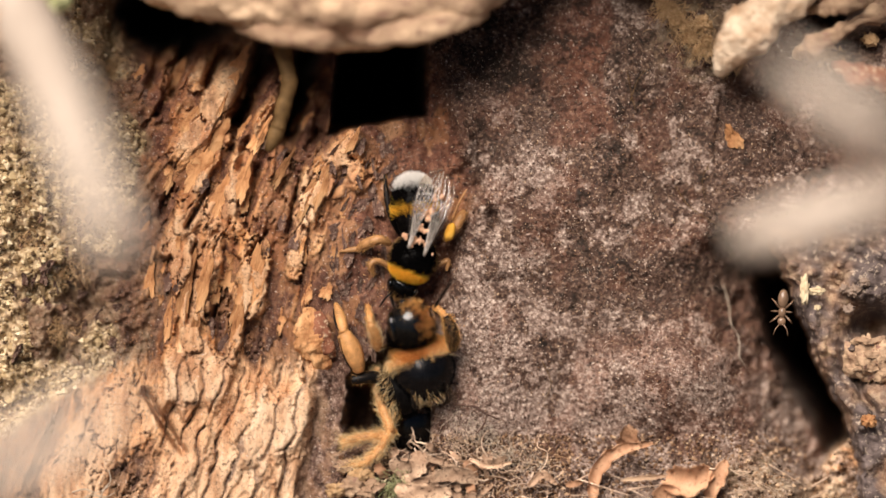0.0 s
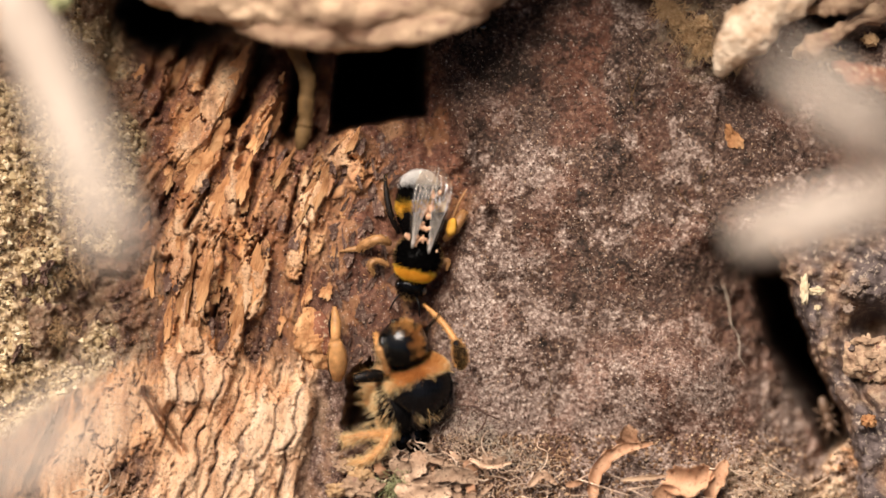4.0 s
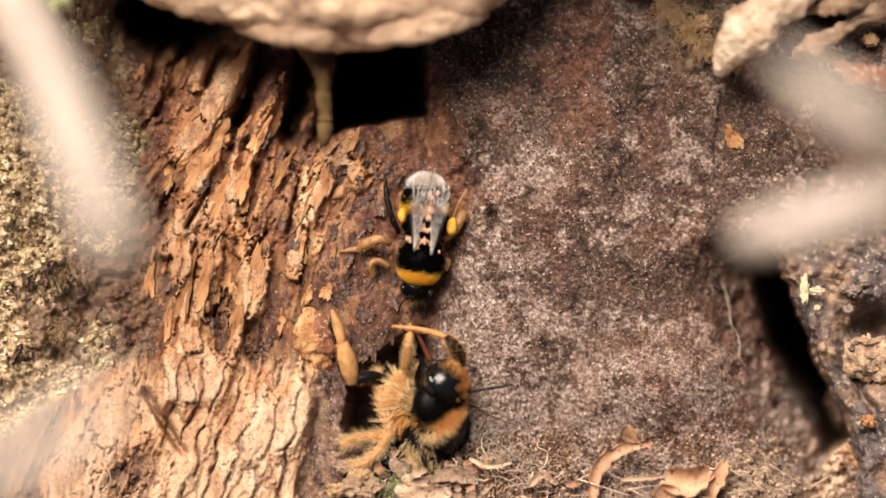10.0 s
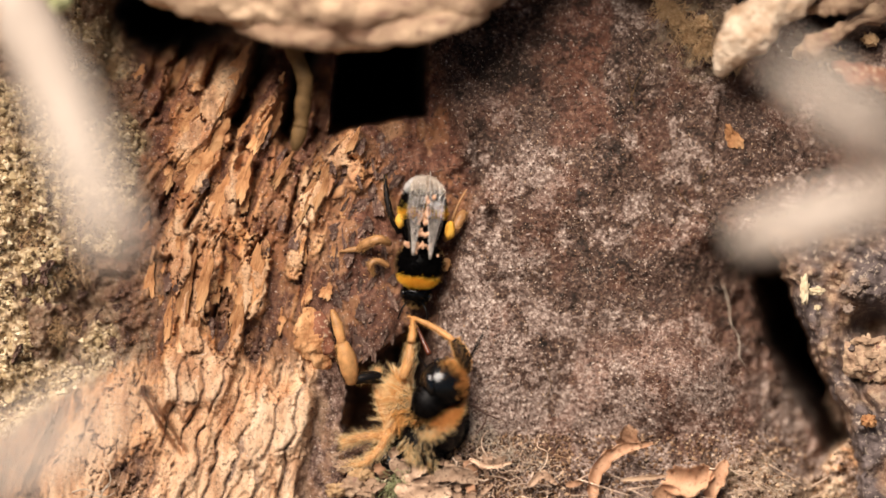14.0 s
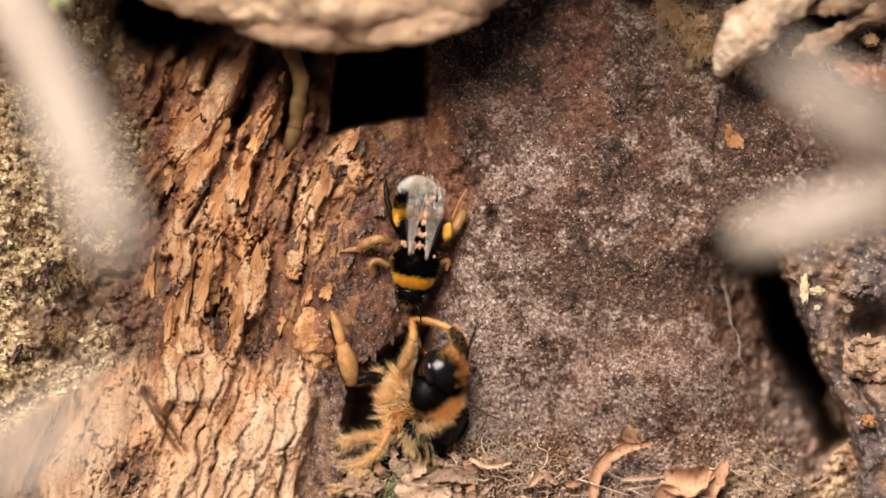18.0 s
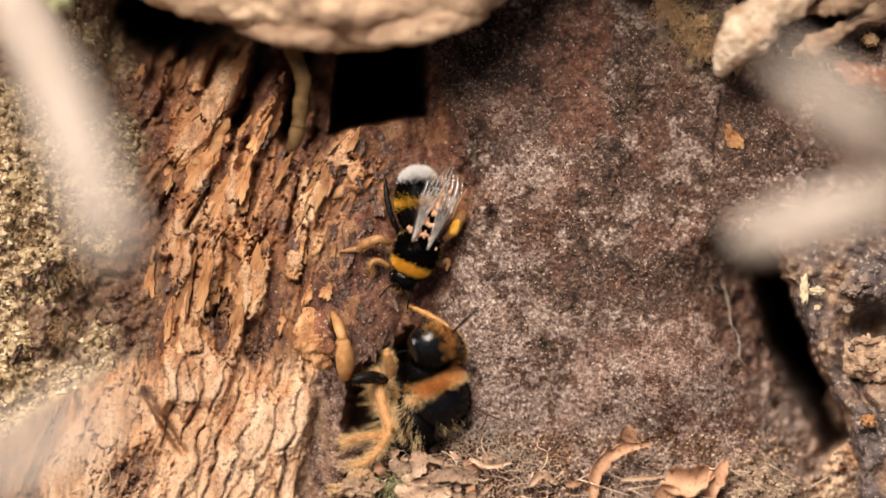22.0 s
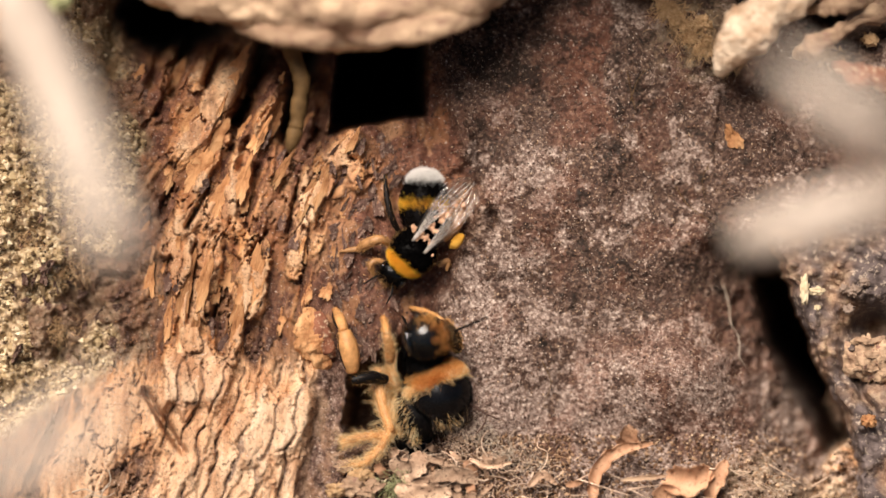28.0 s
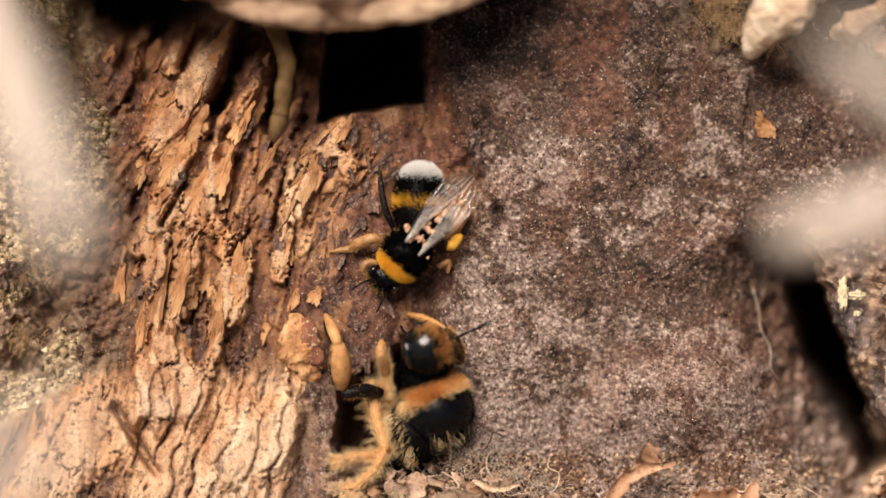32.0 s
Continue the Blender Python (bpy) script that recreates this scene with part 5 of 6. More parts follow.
def build_worker():
    tho = ovoid("thorax", WORKER, CHITIN_DULL, (0, 0, 0), (2.4, 2.4, 2.2))
    hairs("black_fur", tho, FUR_BLACK, (0, 0, 0), (2.4, 2.4, 2.25), 11000, 0.5, lambda d: d.y < 0.62 and d.z > -0.4, 1, (0, -0.35, 0))
    hairs("collar_fur", tho, FUR_YELLOW, (0, 0, 0), (2.45, 2.5, 2.3), 5200, 0.6, lambda d: 0.64 < d.y < 0.90 and d.z > -0.5, 2, (0, -0.05, 0.1), 0.055, label="bright yellow collar")
    hairs("side_fur", tho, FUR_BROWN, (0, 0, 0), (2.4, 2.4, 2.2), 900, 0.6, lambda d: abs(d.x) > 0.75 and d.z < 0.35, 3, (0, -0.3, 0))
    head = ovoid("head", WORKER, CHITIN, (0, 3.3, -1.1), (1.75, 1.25, 1.5))
    hairs("head_fur", head, FUR_BLACK, (0, 3.3, -1.1), (1.75, 1.25, 1.5), 2200, 0.5, lambda d: abs(d.x) < 0.75 and d.z > -0.5, 4, (0, 0.2, 0.1))
    hairs("face_fur", head, FUR_BROWN, (0, 3.7, -1.2), (1.3, 1.1, 1.2), 350, 0.5, lambda d: d.y > 0.3, 44, (0, 0.2, 0.1))
    for s in (-1, 1):
        ovoid("compound_eye", head, EYE, (s * 1.45, 3.45, -0.75), (0.42, 0.62, 0.95), 3)
        limb("antenna", [(s * 0.6, 4.1, -0.6), (s * 1.3, 5.0, 0.1), (s * 1.7, 6.4, -0.4)], [0.11, 0.10, 0.08], CHITIN_DULL, head)
    body = blob((2.45 * mm, 3.7 * mm, 2.4 * mm), 4, 5, 0.02, 2.0, (0, -3.9 * mm, -0.1 * mm))
    abd = part("abdomen", body, CHITIN_DULL, WORKER)
    abd.matrix_local = Matrix.Translation((0, -1.6 * mm, 0))
    c, r = (0, -3.9, -0.1), (2.5, 3.75, 2.45)
    ok = lambda lo, hi: (lambda d: lo <= d.y < hi and d.z > -0.5)
    hairs("black_fur", abd, FUR_BLACK, c, r, 3000, 0.55, ok(0.08, 1.0), 5, (0, -0.8, 0))
    hairs("yellow_band", abd, FUR_YELLOW, c, r, 1600, 0.55, ok(-0.14, 0.08), 6, (0, -0.8, 0), label="dull yellow band")
    hairs("black_fur", abd, FUR_BLACK, c, r, 4600, 0.55, ok(-0.74, -0.14), 7, (0, -0.8, 0))
    hairs("tail_fur", abd, FUR_WHITE, c, (2.45, 3.65, 2.4), 5200, 0.9, ok(-1.0, -0.74), 8, (0, -0.6, 0.05), label="white tail")
    wing("wing", WORKER, -1, 9.4, 2.3, (-1.05, -0.7, 2.55), 7, -6, VEIN_GLINT)
    wing("wing", WORKER, 1, 9.4, 2.2, (0.85, -0.9, 2.8), -3, -6, VEIN_GLINT)
    rnd = random.Random(3)
    spots = [(rnd.gauss(0.35, 0.7), rnd.gauss(-2.0, 0.22), 2.45 + rnd.uniform(0, 0.3)) for k in range(20)]
    spots += [(rnd.gauss(0.0, 0.35), rnd.uniform(-3.2, -7.6), 3.25) for k in range(34)] + [(1.7, -2.2, 2.4), (-1.9, -1.2, 2.2)]
    for k, (x, y, z) in enumerate(spots):
        q = rnd.uniform(0.6, 1.25)
        ovoid("mite", WORKER, MITE, (x + rnd.uniform(-0.08, 0.08), y, z), (0.18 * q, 0.27 * q, 0.15 * q), 2, k, 0.12, "pinkish tan mite")
    # solid yellow ovoids added for the hair patches at the band's sides
    ovoid("band_patch", WORKER, BAND_PATCH, (-2.9, -4.2, 0.9), (0.6, 1.1, 0.7), 3, 4, 0.15, "yellow hair patch at the side of the abdomen band")
    ovoid("band_patch", WORKER, BAND_PATCH, (2.75, -4.6, 0.7), (0.6, 0.9, 0.7), 3, 6, 0.15, "yellow hair patch at the side of the abdomen band")
    return abd


WORKER_ABDOMEN = build_worker()

# the larger bee
QUEEN = tagged(new("queen_bumblebee"), "large black bumblebee with orange collar crouching in a pocket", "bumblebee")


def build_queen():
    tho = ovoid("thorax", QUEEN, CHITIN_BACK, (0, 0, 0), (3.6, 3.5, 3.1))
    side = ovoid("side", QUEEN, CHITIN_DULL, (-3.0, -1.2, -1.0), (2.3, 3.1, 2.2))
    hairs("side_fur", side, FUR_STRAW, (-3.0, -1.2, -1.0), (2.3, 3.1, 2.2), 560, 1.3, lambda d: d.x < -0.45 and d.z > -0.6, 42, (-0.4, -0.6, 0.2), clump=14)
    hairs("side_fur", side, FUR_BLACK, (-3.0, -1.2, -1.0), (2.3, 3.1, 2.2), 3200, 0.6, lambda d: d.z > -0.4, 43, (-0.2, -0.5, 0.1))
    hairs("black_fur", tho, FUR_SHEEN, (0, 0, 0), (3.62, 3.52, 3.12), 4200, 0.30, lambda d: d.y < 0.46 and d.z > -0.5, 11, (0, -0.6, 0))
    hairs("collar_fur", tho, FUR_ORANGE, (0, 0, 0), (3.7, 3.6, 3.2), 8500, 0.75, lambda d: 0.42 < d.y < 0.72 and d.z > -0.35 and d.x > -0.58, 12, (0.05, -0.1, 0.1), 0.06, label="orange brown collar")
    hairs("collar_fringe", tho, FUR_STRAW, (0, 0, 0), (3.75, 3.65, 3.2), 1700, 0.9, lambda d: 0.34 < d.y < 0.56 and d.z > -0.2 and (d.x > 0.15 or d.x < -0.35), 18, (0.1, -0.5, 0.1), 0.035)
    hairs("neck_fur", tho, FUR_BLACK, (0, 0, 0), (3.6, 3.5, 3.1), 2500, 0.7, lambda d: d.y > 0.7, 13, (0, 0.2, 0.1))
    hairs("flank_fur", tho, FUR_BLACK, (0, 0, 0), (3.7, 3.6, 3.2), 1300, 0.9, lambda d: d.x < -0.62 and -0.5 < d.y < 0.6 and d.z < 0.0, 14, (-0.3, -0.1, 0.2))
    hairs("rear_fur", tho, FUR_STRAW, (0, 0, 0), (3.6, 3.6, 3.1), 170, 1.0, lambda d: d.y < -0.90 and d.z > -0.4, 15, (0, -0.6, 0.1), clump=10)
    neck = ovoid("neck", QUEEN, CHITIN_DULL, (0, 3.7, 0.4), (2.3, 2.2, 2.0))
    hairs("neck_fur", neck, FUR_BLACK, (0, 3.7, 0.4), (2.3, 2.2, 2.0), 2600, 0.7, lambda d: d.z > -0.4, 45, (0, 0.1, 0.1))
    abd = ovoid("abdomen", QUEEN, CHITIN, (-3.2, -4.8, -6.2), (3.7, 4.2, 3.6))
    hairs("abdomen_fur", abd, FUR_BLACK, (-3.2, -4.8, -6.2), (3.75, 4.25, 3.65), 2500, 0.7, lambda d: d.z > -0.4, 16, (0, -0.6, 0))
    wing("wing", QUEEN, -1, 5.6, 1.6, (-1.9, -1.8, 2.2), -4, 44, LEG_DARK)
    wing("wing", QUEEN, 1, 5.6, 1.6, (1.9, -2.0, 2.0), 4, 48, LEG_DARK)
    return abd


build_queen()
# its breast, which shows when it leans over
BREAST = part("breast", blob((1.25 * mm, 2.6 * mm, 1.2 * mm), 3, 7, 0.05, 2.0), CHITIN_DULL, QUEEN, "fluffy straw coloured breast")
hairs("breast_fur", BREAST, FUR_STRAW, (0, 0, 0), (1.25, 2.6, 1.2), 1500, 1.0, lambda d: d.z > -0.5 and d.y > -0.3, 46, (-0.6, -0.3, 0.0), 0.05)


def fan_fur(name, material, n, seed, low, high, length, across):
    """Overlapping locks that fan out over the breast, from its inner edge to the side."""
    rng = np.random.RandomState(seed)
    verts, faces = [], []
    for k in range(n):
        v, u = float(rng.uniform(low, high)), float(rng.uniform(*across))
        a = radians(175 - 24 * v + float(rng.normal(0, 16)))
        ln = length * float(rng.uniform(0.6, 1.25))
        root = Vector((u, v, 1.25 * math.sqrt(max(0.05, 1 - (u / 1.7) ** 2 - (v / 3.2) ** 2))))
        run = Vector((math.cos(a), math.sin(a), float(rng.uniform(-0.1, 0.35))))
        tip = root + run * ln + Vector((0, 0, -0.35 * ln)) + Vector((-run.y, run.x, 0)) * float(rng.normal(0, 0.3)) * ln
        for j in range(14):
            o = root + Vector([float(e) for e in rng.normal(0, 0.17, 3)])
            e = tip + Vector([float(q) for q in rng.normal(0, 0.16, 3)])
            m1 = (o + e) / 2 + Vector((0, 0, 0.22 * ln)) + Vector([float(q) for q in rng.normal(0, 0.08, 3)])
            side = (e - o).cross(Vector([float(q) for q in rng.normal(size=3)])).normalized() * 0.026
            i = len(verts)
            verts += [(o - side) * mm, (o + side) * mm, (m1 + side * 0.8) * mm, (m1 - side * 0.8) * mm, e * mm]
            faces += [(i, i + 1, i + 2, i + 3), (i + 3, i + 2, i + 4)]
    ob = mesh_ob(name, verts, faces, material, False)
    ob.parent = BREAST


fan_fur("breast_fur", FUR_STRAW, 30, 41, -2.4, 2.4, 2.3, (-0.9, 0.2))
fan_fur("breast_fur", FUR_STRAW, 26, 47, 0.2, 3.0, 2.0, (0.2, 1.4))
fan_fur("breast_fur", FUR_ORANGE, 20, 48, -2.6, 2.4, 1.6, (0.0, 1.5))
# its head, built round the neck joint, y forward
QHEAD = part("head", blob((2.7 * mm, 2.75 * mm, 2.3 * mm), 4, 9, 0.03, 1.6, (0, 1.1 * mm, 0)), CHITIN, QUEEN, "shining black head with orange hair tufts")
ovoid("compound_eye", QHEAD, EYE, (-1.95, 1.3, 0.75), (0.62, 1.75, 1.25), 4)
ovoid("compound_eye", QHEAD, EYE, (2.25, 1.0, 0.1), (0.6, 1.8, 1.2), 4)
hairs("face_fur", QHEAD, FUR_ORANGE, (0.45, 1.1, 0), (2.3, 2.75, 2.3), 520, 0.45, lambda d: d.y > 0.40 and abs(d.x) < 0.50 and d.z > 0.05 and math.sin(9 * d.x) + math.cos(8 * d.y) > -0.5, 21, (0, 0.2, 0.1))
hairs("crown_fur", QHEAD, FUR_RUST, (0.3, 1.1, 0), (2.5, 2.75, 2.3), 800, 0.45, lambda d: -0.50 < d.y < 0.55 and 0.14 < d.x < 0.85 and d.z > 0.1 and math.sin(10 * d.x + 2) + math.cos(11 * d.y) > -0.5, 22, (0, -0.1, 0.1))
hairs("nape_fur", QHEAD, FUR_BLACK, (0, 1.1, 0), (2.65, 2.7, 2.3), 2600, 0.55, lambda d: d.y < -0.1 and d.z > -0.3, 23, (0, -0.3, 0.1))
ovoid("jaw", QHEAD, CHITIN_DULL, (-0.35, 3.55, 0.1), (0.5, 0.6, 0.4), 3)
ovoid("jaw", QHEAD, CHITIN_DULL, (0.5, 3.55, 0.1), (0.5, 0.6, 0.4), 3)


# ---- limbs that stay planted while the bodies sway; joints are given on the plan grid ----
def planted(owner, name, pts, radii, material, fur=None, n=0, length=0.4, seed=0, label=""):
    return limb(name, [at(*p) / mm for p in pts], radii, material, owner, seed, fur, n, length, 1.0, label)


PLANTED = [
    (WORKER, planted(WORKER, "mid_leg", [(690, 432, 1.5), (672, 424, 2.6), (648, 432, 2.0), (634, 442, 1.4)], [0.35, 0.55, 0.62, 0.30], LEG_DUSKY, FUR_BROWN, 700, 0.38, 1)),
    (WORKER, planted(WORKER, "foot", [(636, 441, 1.4), (618, 443, 1.2), (600, 446, 1.0)], [0.36, 0.30, 0.10], LEG_DUSKY, FUR_BROWN, 60, 0.2, 2)),
    (WORKER, planted(WORKER, "hind_leg", [(706, 412, 0.5), (692, 382, 1.6), (684, 345, 1.4), (681, 308, 0.6)], [0.3, 0.38, 0.34, 0.12], LEG_DARK, FUR_BROWN, 120, 0.35, 3)),
    (WORKER, planted(WORKER, "hind_leg", [(786, 425, 0.5), (803, 408, 1.2), (816, 385, 1.0), (822, 376, 0.4)], [0.3, 0.6, 0.62, 0.3], LEG_DUSKY, FUR_BROWN, 400, 0.35, 4)),
    (WORKER, planted(WORKER, "foot", [(800, 390, 0.6), (812, 360, 0.4), (826, 335, 0.3)], [0.2, 0.15, 0.06], LEG_DUSKY)),
    (WORKER, planted(WORKER, "front_leg", [(688, 472, 0.8), (668, 462, 1.6), (655, 470, 1.6), (662, 488, 0.8)], [0.25, 0.34, 0.38, 0.15], LEG_DUSKY, FUR_BROWN, 450, 0.4, 5)),
    (WORKER, planted(WORKER, "front_leg", [(775, 470, 0.2), (793, 462, 0.2), (790, 480, 0.2)], [0.3, 0.34, 0.16], LEG_DUSKY, FUR_BROWN, 60, 0.25, 6)),
    (QUEEN, planted(QUEEN, "mid_leg", [(684, 672, 1.2), (660, 668, 2.2), (640, 670, 2.8), (622, 674, 3.0)], [0.5, 0.75, 0.7, 0.5], CHITIN_DULL, FUR_BROWN, 200, 0.5, 7, "black thigh")),
    (QUEEN, planted(QUEEN, "hind_leg", [(700, 762, 1.0), (684, 770, 2.4), (655, 772, 3.0), (622, 778, 3.0), (604, 786, 2.6)], [0.3, 0.42, 0.45, 0.4, 0.25], LEG_BROWN, FUR_STRAW, 1300, 1.1, 10, "hind leg fringed with straw hair")),
    (QUEEN, planted(QUEEN, "hind_foot", [(688, 762, 2.6), (672, 795, 3.4), (645, 818, 3.4), (612, 826, 2.6)], [0.4, 0.42, 0.38, 0.2], LEG_BROWN, FUR_STRAW, 1200, 1.0, 11, "hind foot fringed with straw hair")),
    (QUEEN, planted(QUEEN, "hind_thigh", [(692, 764, 2.4), (680, 728, 1.6), (672, 690, 0.9), (668, 652, 0.0)], [0.45, 0.62, 0.65, 0.4], LEG_BROWN, FUR_STRAW, 1100, 0.9, 12)),
]


def swinging(owner, name, length, radii, material, fur=None, n=0, hair=0.3, seed=0, bow=0.0, label=""):
    """A limb piece along y from its joint at the origin, length in plan cells."""
    ln = length * CELL / mm
    return limb(name, [(0, 0, 0), (bow * ln * 0.8, ln * 0.33, bow * ln), (bow * ln * 0.8, ln * 0.66, bow * ln), (0, ln, 0)], radii, material, owner, seed, fur, n, hair, 1.0, label)


ANT_R = swinging(QUEEN, "antenna", 86, [0.16, 0.15, 0.16, 0.13], CHITIN_DULL, label="black feeler")
ANT_L = swinging(QUEEN, "antenna", 80, [0.14, 0.14, 0.15, 0.12], CHITIN_DULL, label="black feeler")
FORE_R = swinging(QUEEN, "front_shank", 64, [0.50, 0.85, 0.80, 0.40], LEG_DARK, FUR_ORANGE, 900, 0.5, 31, 0.06, "dark shank fringed with orange hair")
FOOT_R = swinging(QUEEN, "front_foot", 100, [0.34, 0.36, 0.26, 0.10], LEG_BROWN, FUR_ORANGE, 600, 0.28, 32, 0.05)
FORE_L = swinging(QUEEN, "front_shank", 62, [0.45, 0.62, 0.60, 0.38], LEG_BROWN, FUR_STRAW, 420, 0.75, 33, 0.05, "front shank with straw hair")
FOOT_L = swinging(QUEEN, "front_foot", 46, [0.42, 0.40, 0.30, 0.12], LEG_BROWN, FUR_ORANGE, 450, 0.35, 34, 0.03)
MID_SHANK = swinging(QUEEN, "mid_shank", 76, [0.60, 1.10, 1.15, 0.70], LEG_BROWN, FUR_ORANGE, 700, 0.22, 35, 0.03, "orange haired shank")
MID_FOOT = swinging(QUEEN, "mid_foot", 62, [0.55, 0.66, 0.56, 0.16], LEG_BROWN, FUR_ORANGE, 400, 0.18, 36, 0.03)
limb("shank_edge", [(-0.62, 0.5, 0.35), (-0.86, 2.4, 0.45), (-0.62, 4.6, 0.35)], [0.10, 0.17, 0.10], LEG_DARK, MID_SHANK)
limb("foot_edge", [(-0.45, 0.3, 0.3), (-0.58, 1.7, 0.35), (-0.38, 3.2, 0.2)], [0.08, 0.12, 0.06], LEG_DARK, MID_FOOT)
TONG = swinging(QUEEN, "tongue", 78, [0.34, 0.27, 0.22, 0.16], TONGUE, label="glossy red brown tongue")


# ---- passing insects ----
def crawler(name, label, category, color, length, leg_color):
    ob = tagged(new(name), label, category)
    L = length
    ovoid("abdomen", ob, color, (0, -0.30 * L, 0.15 * L), (0.15 * L, 0.27 * L, 0.13 * L), 3)
    ovoid("thorax", ob, color, (0, 0.08 * L, 0.14 * L), (0.11 * L, 0.16 * L, 0.11 * L), 3)
    ovoid("head", ob, color, (0, 0.33 * L, 0.13 * L), (0.12 * L, 0.12 * L, 0.09 * L), 3)
    for s in (-1, 1):
        for y, dy in ((0.16, 0.22), (0.06, 0.0), (-0.04, -0.25)):
            limb("leg", [(s * 0.08 * L, y * L, 0.12 * L), (s * 0.22 * L, (y + dy * 0.6) * L, 0.22 * L), (s * 0.31 * L, (y + dy) * L, 0.0)], [0.03 * L, 0.028 * L, 0.012 * L], leg_color, ob)
        limb("antenna", [(s * 0.06 * L, 0.42 * L, 0.15 * L), (s * 0.16 * L, 0.56 * L, 0.2 * L), (s * 0.2 * L, 0.72 * L, 0.12 * L)], [0.018 * L, 0.016 * L, 0.01 * L], leg_color, ob)
    return ob


BEETLE = crawler("beetle", "small shining black beetle walking on the bark", "beetle", EYE, 4.2, CHITIN)
for s in (-1, 1):
    ovoid("wing_case", BEETLE, EYE, (s * 0.32, -1.1, 0.8), (0.42, 1.2, 0.36), 3)
PALE_INSECT = shell("brown_insect", (0.20, 0.125, 0.08), 0.3)
ANT = crawler("ant", "small brownish ant climbing down the bark edge", "ant", PALE_INSECT, 4.0, PALE_INSECT)


# ---- movement ----
def motions():
    def lerp(rows, t):
        ts = [r[0] for r in rows]
        return [float(np.interp(t, ts, [r[k] for r in rows])) for k in range(1, len(rows[0]))]

    # smaller bee: seconds, thorax x, y, heading, tail x, y
    bee = [(0, 731, 458, 20, 728, 308), (1, 731, 459, 20, 733, 306), (2, 731, 459, 20, 735, 306), (3, 736, 457, 17, 738, 306), (5.5, 744, 455, 9, 750, 308),
           (6, 747, 459, 6, 750, 306), (6.5, 743, 461, 6, 748, 306), (7, 745, 460, 8, 750, 304), (8, 744, 457, 11, 752, 304), (9, 742, 452, 13, 756, 306),
           (10, 745, 460, 9, 754, 306), (11, 744, 462, 8, 752, 308), (12, 743, 469, 6, 750, 312), (13, 736, 467, 8, 748, 314), (14, 743, 468, 7, 750, 312),
           (17, 742, 465, 8, 744, 308), (18, 736, 468, 10, 738, 306), (19, 738, 451, 20, 738, 302), (20, 734, 450, 26, 742, 302), (21, 740, 450, 22, 738, 302),
           (22, 737, 446, 24, 738, 302), (23, 733, 450, 21, 738, 302), (24, 734, 453, 22, 738, 302), (25, 732, 456, 18, 738, 302), (25.5, 730, 462, 19, 740, 302),
           (27.5, 738, 446, 38, 750, 302), (28, 731, 446, 42, 752, 302), (28.5, 724, 444, 44, 750, 304), (29, 722, 448, 42, 746, 306), (32, 724, 449, 42, 748, 306)]

    def bee_pose(t):
        x, y, h, tx, ty = lerp(bee, t)
        return FACE @ Matrix.Translation(at(x, y, 2.2)) @ pose(0, 0, 0, 0, 0, 180 - h)

    times = sorted({r[0] for r in bee} | {0.5, 1.5, 2.5, 4.5, 7.5, 8.5, 16, 26.5})
    walk(WORKER, [(t, bee_pose(t)) for t in times])
    rows = []
    for t in times:
        x, y, h, tx, ty = lerp(bee, t)
        inv = bee_pose(t).inverted()
        hinge = Vector((0, -1.6 * mm, 0))
        tip = inv @ FACE @ at(tx, ty, 2.2)
        d = hinge - tip
        rows.append((t, Matrix.Translation(hinge) @ pose(0, 0, 0, 0, 0, math.degrees(math.atan2(-d.x, d.y)))))
    walk(WORKER_ABDOMEN, rows)

    # larger bee: seconds, head x, y, collar x, y, heading (turned to its left), roll
    big = [(0, 727, 575, 745, 627, 12, 2), (0.5, 741, 570, 765, 622, 14, 2), (1, 755, 564, 780, 616, 16, 3), (1.5, 760, 558, 790, 613, 18, 4), (2, 784, 555, 815, 611, 20, 4),
           (2.5, 790, 562, 818, 621, 18, 4), (3, 755, 589, 783, 650, 18, 4), (3.5, 708, 606, 740, 657, 14, 6), (5.5, 720, 628, 745, 694, 18, 12), (6, 721, 628, 749, 698, 20, 16),
           (6.5, 732, 652, 755, 716, 18, 20), (7, 740, 665, 757, 728, 16, 27), (7.5, 760, 676, 773, 745, 16, 33), (8, 773, 682, 781, 754, 16, 40), (8.5, 782, 684, 790, 758, 16, 43),
           (9, 786, 682, 790, 757, 18, 46), (10, 786, 683, 788, 757, 18, 46), (12, 788, 684, 788, 757, 18, 46), (13, 785, 678, 786, 752, 18, 46), (14, 784, 680, 786, 752, 18, 46),
           (16.5, 784, 671, 786, 746, 18, 46), (17, 784, 667, 785, 742, 18, 46), (17.5, 782, 658, 783, 738, 18, 46), (18.5, 785, 660, 784, 738, 18, 42), (19, 779, 653, 780, 733, 18, 38),
           (19.5, 769, 644, 776, 720, 18, 33), (20, 757, 642, 772, 708, 18, 29), (20.5, 747, 630, 765, 698, 17, 24), (21, 750, 613, 763, 686, 17, 22), (22, 764, 612, 775, 687, 17, 18),
           (23, 773, 613, 780, 683, 17, 15), (24, 773, 603, 783, 677, 17, 13), (25, 775, 583, 784, 663, 16, 10), (25.5, 776, 583, 782, 663, 16, 10), (27.5, 751, 596, 768, 672, 16, 8),
           (28, 754, 600, 774, 672, 16, 8), (29, 758, 607, 771, 672, 16, 8), (32, 758, 603, 771, 673, 16, 8)]

    # how far its front is raised
    rear = [(0, 0), (3, 2), (6, 14), (7, 24), (8, 34), (9, 38), (18, 36), (19, 28), (20.5, 15), (22, 8), (25, 2), (32, 2)]

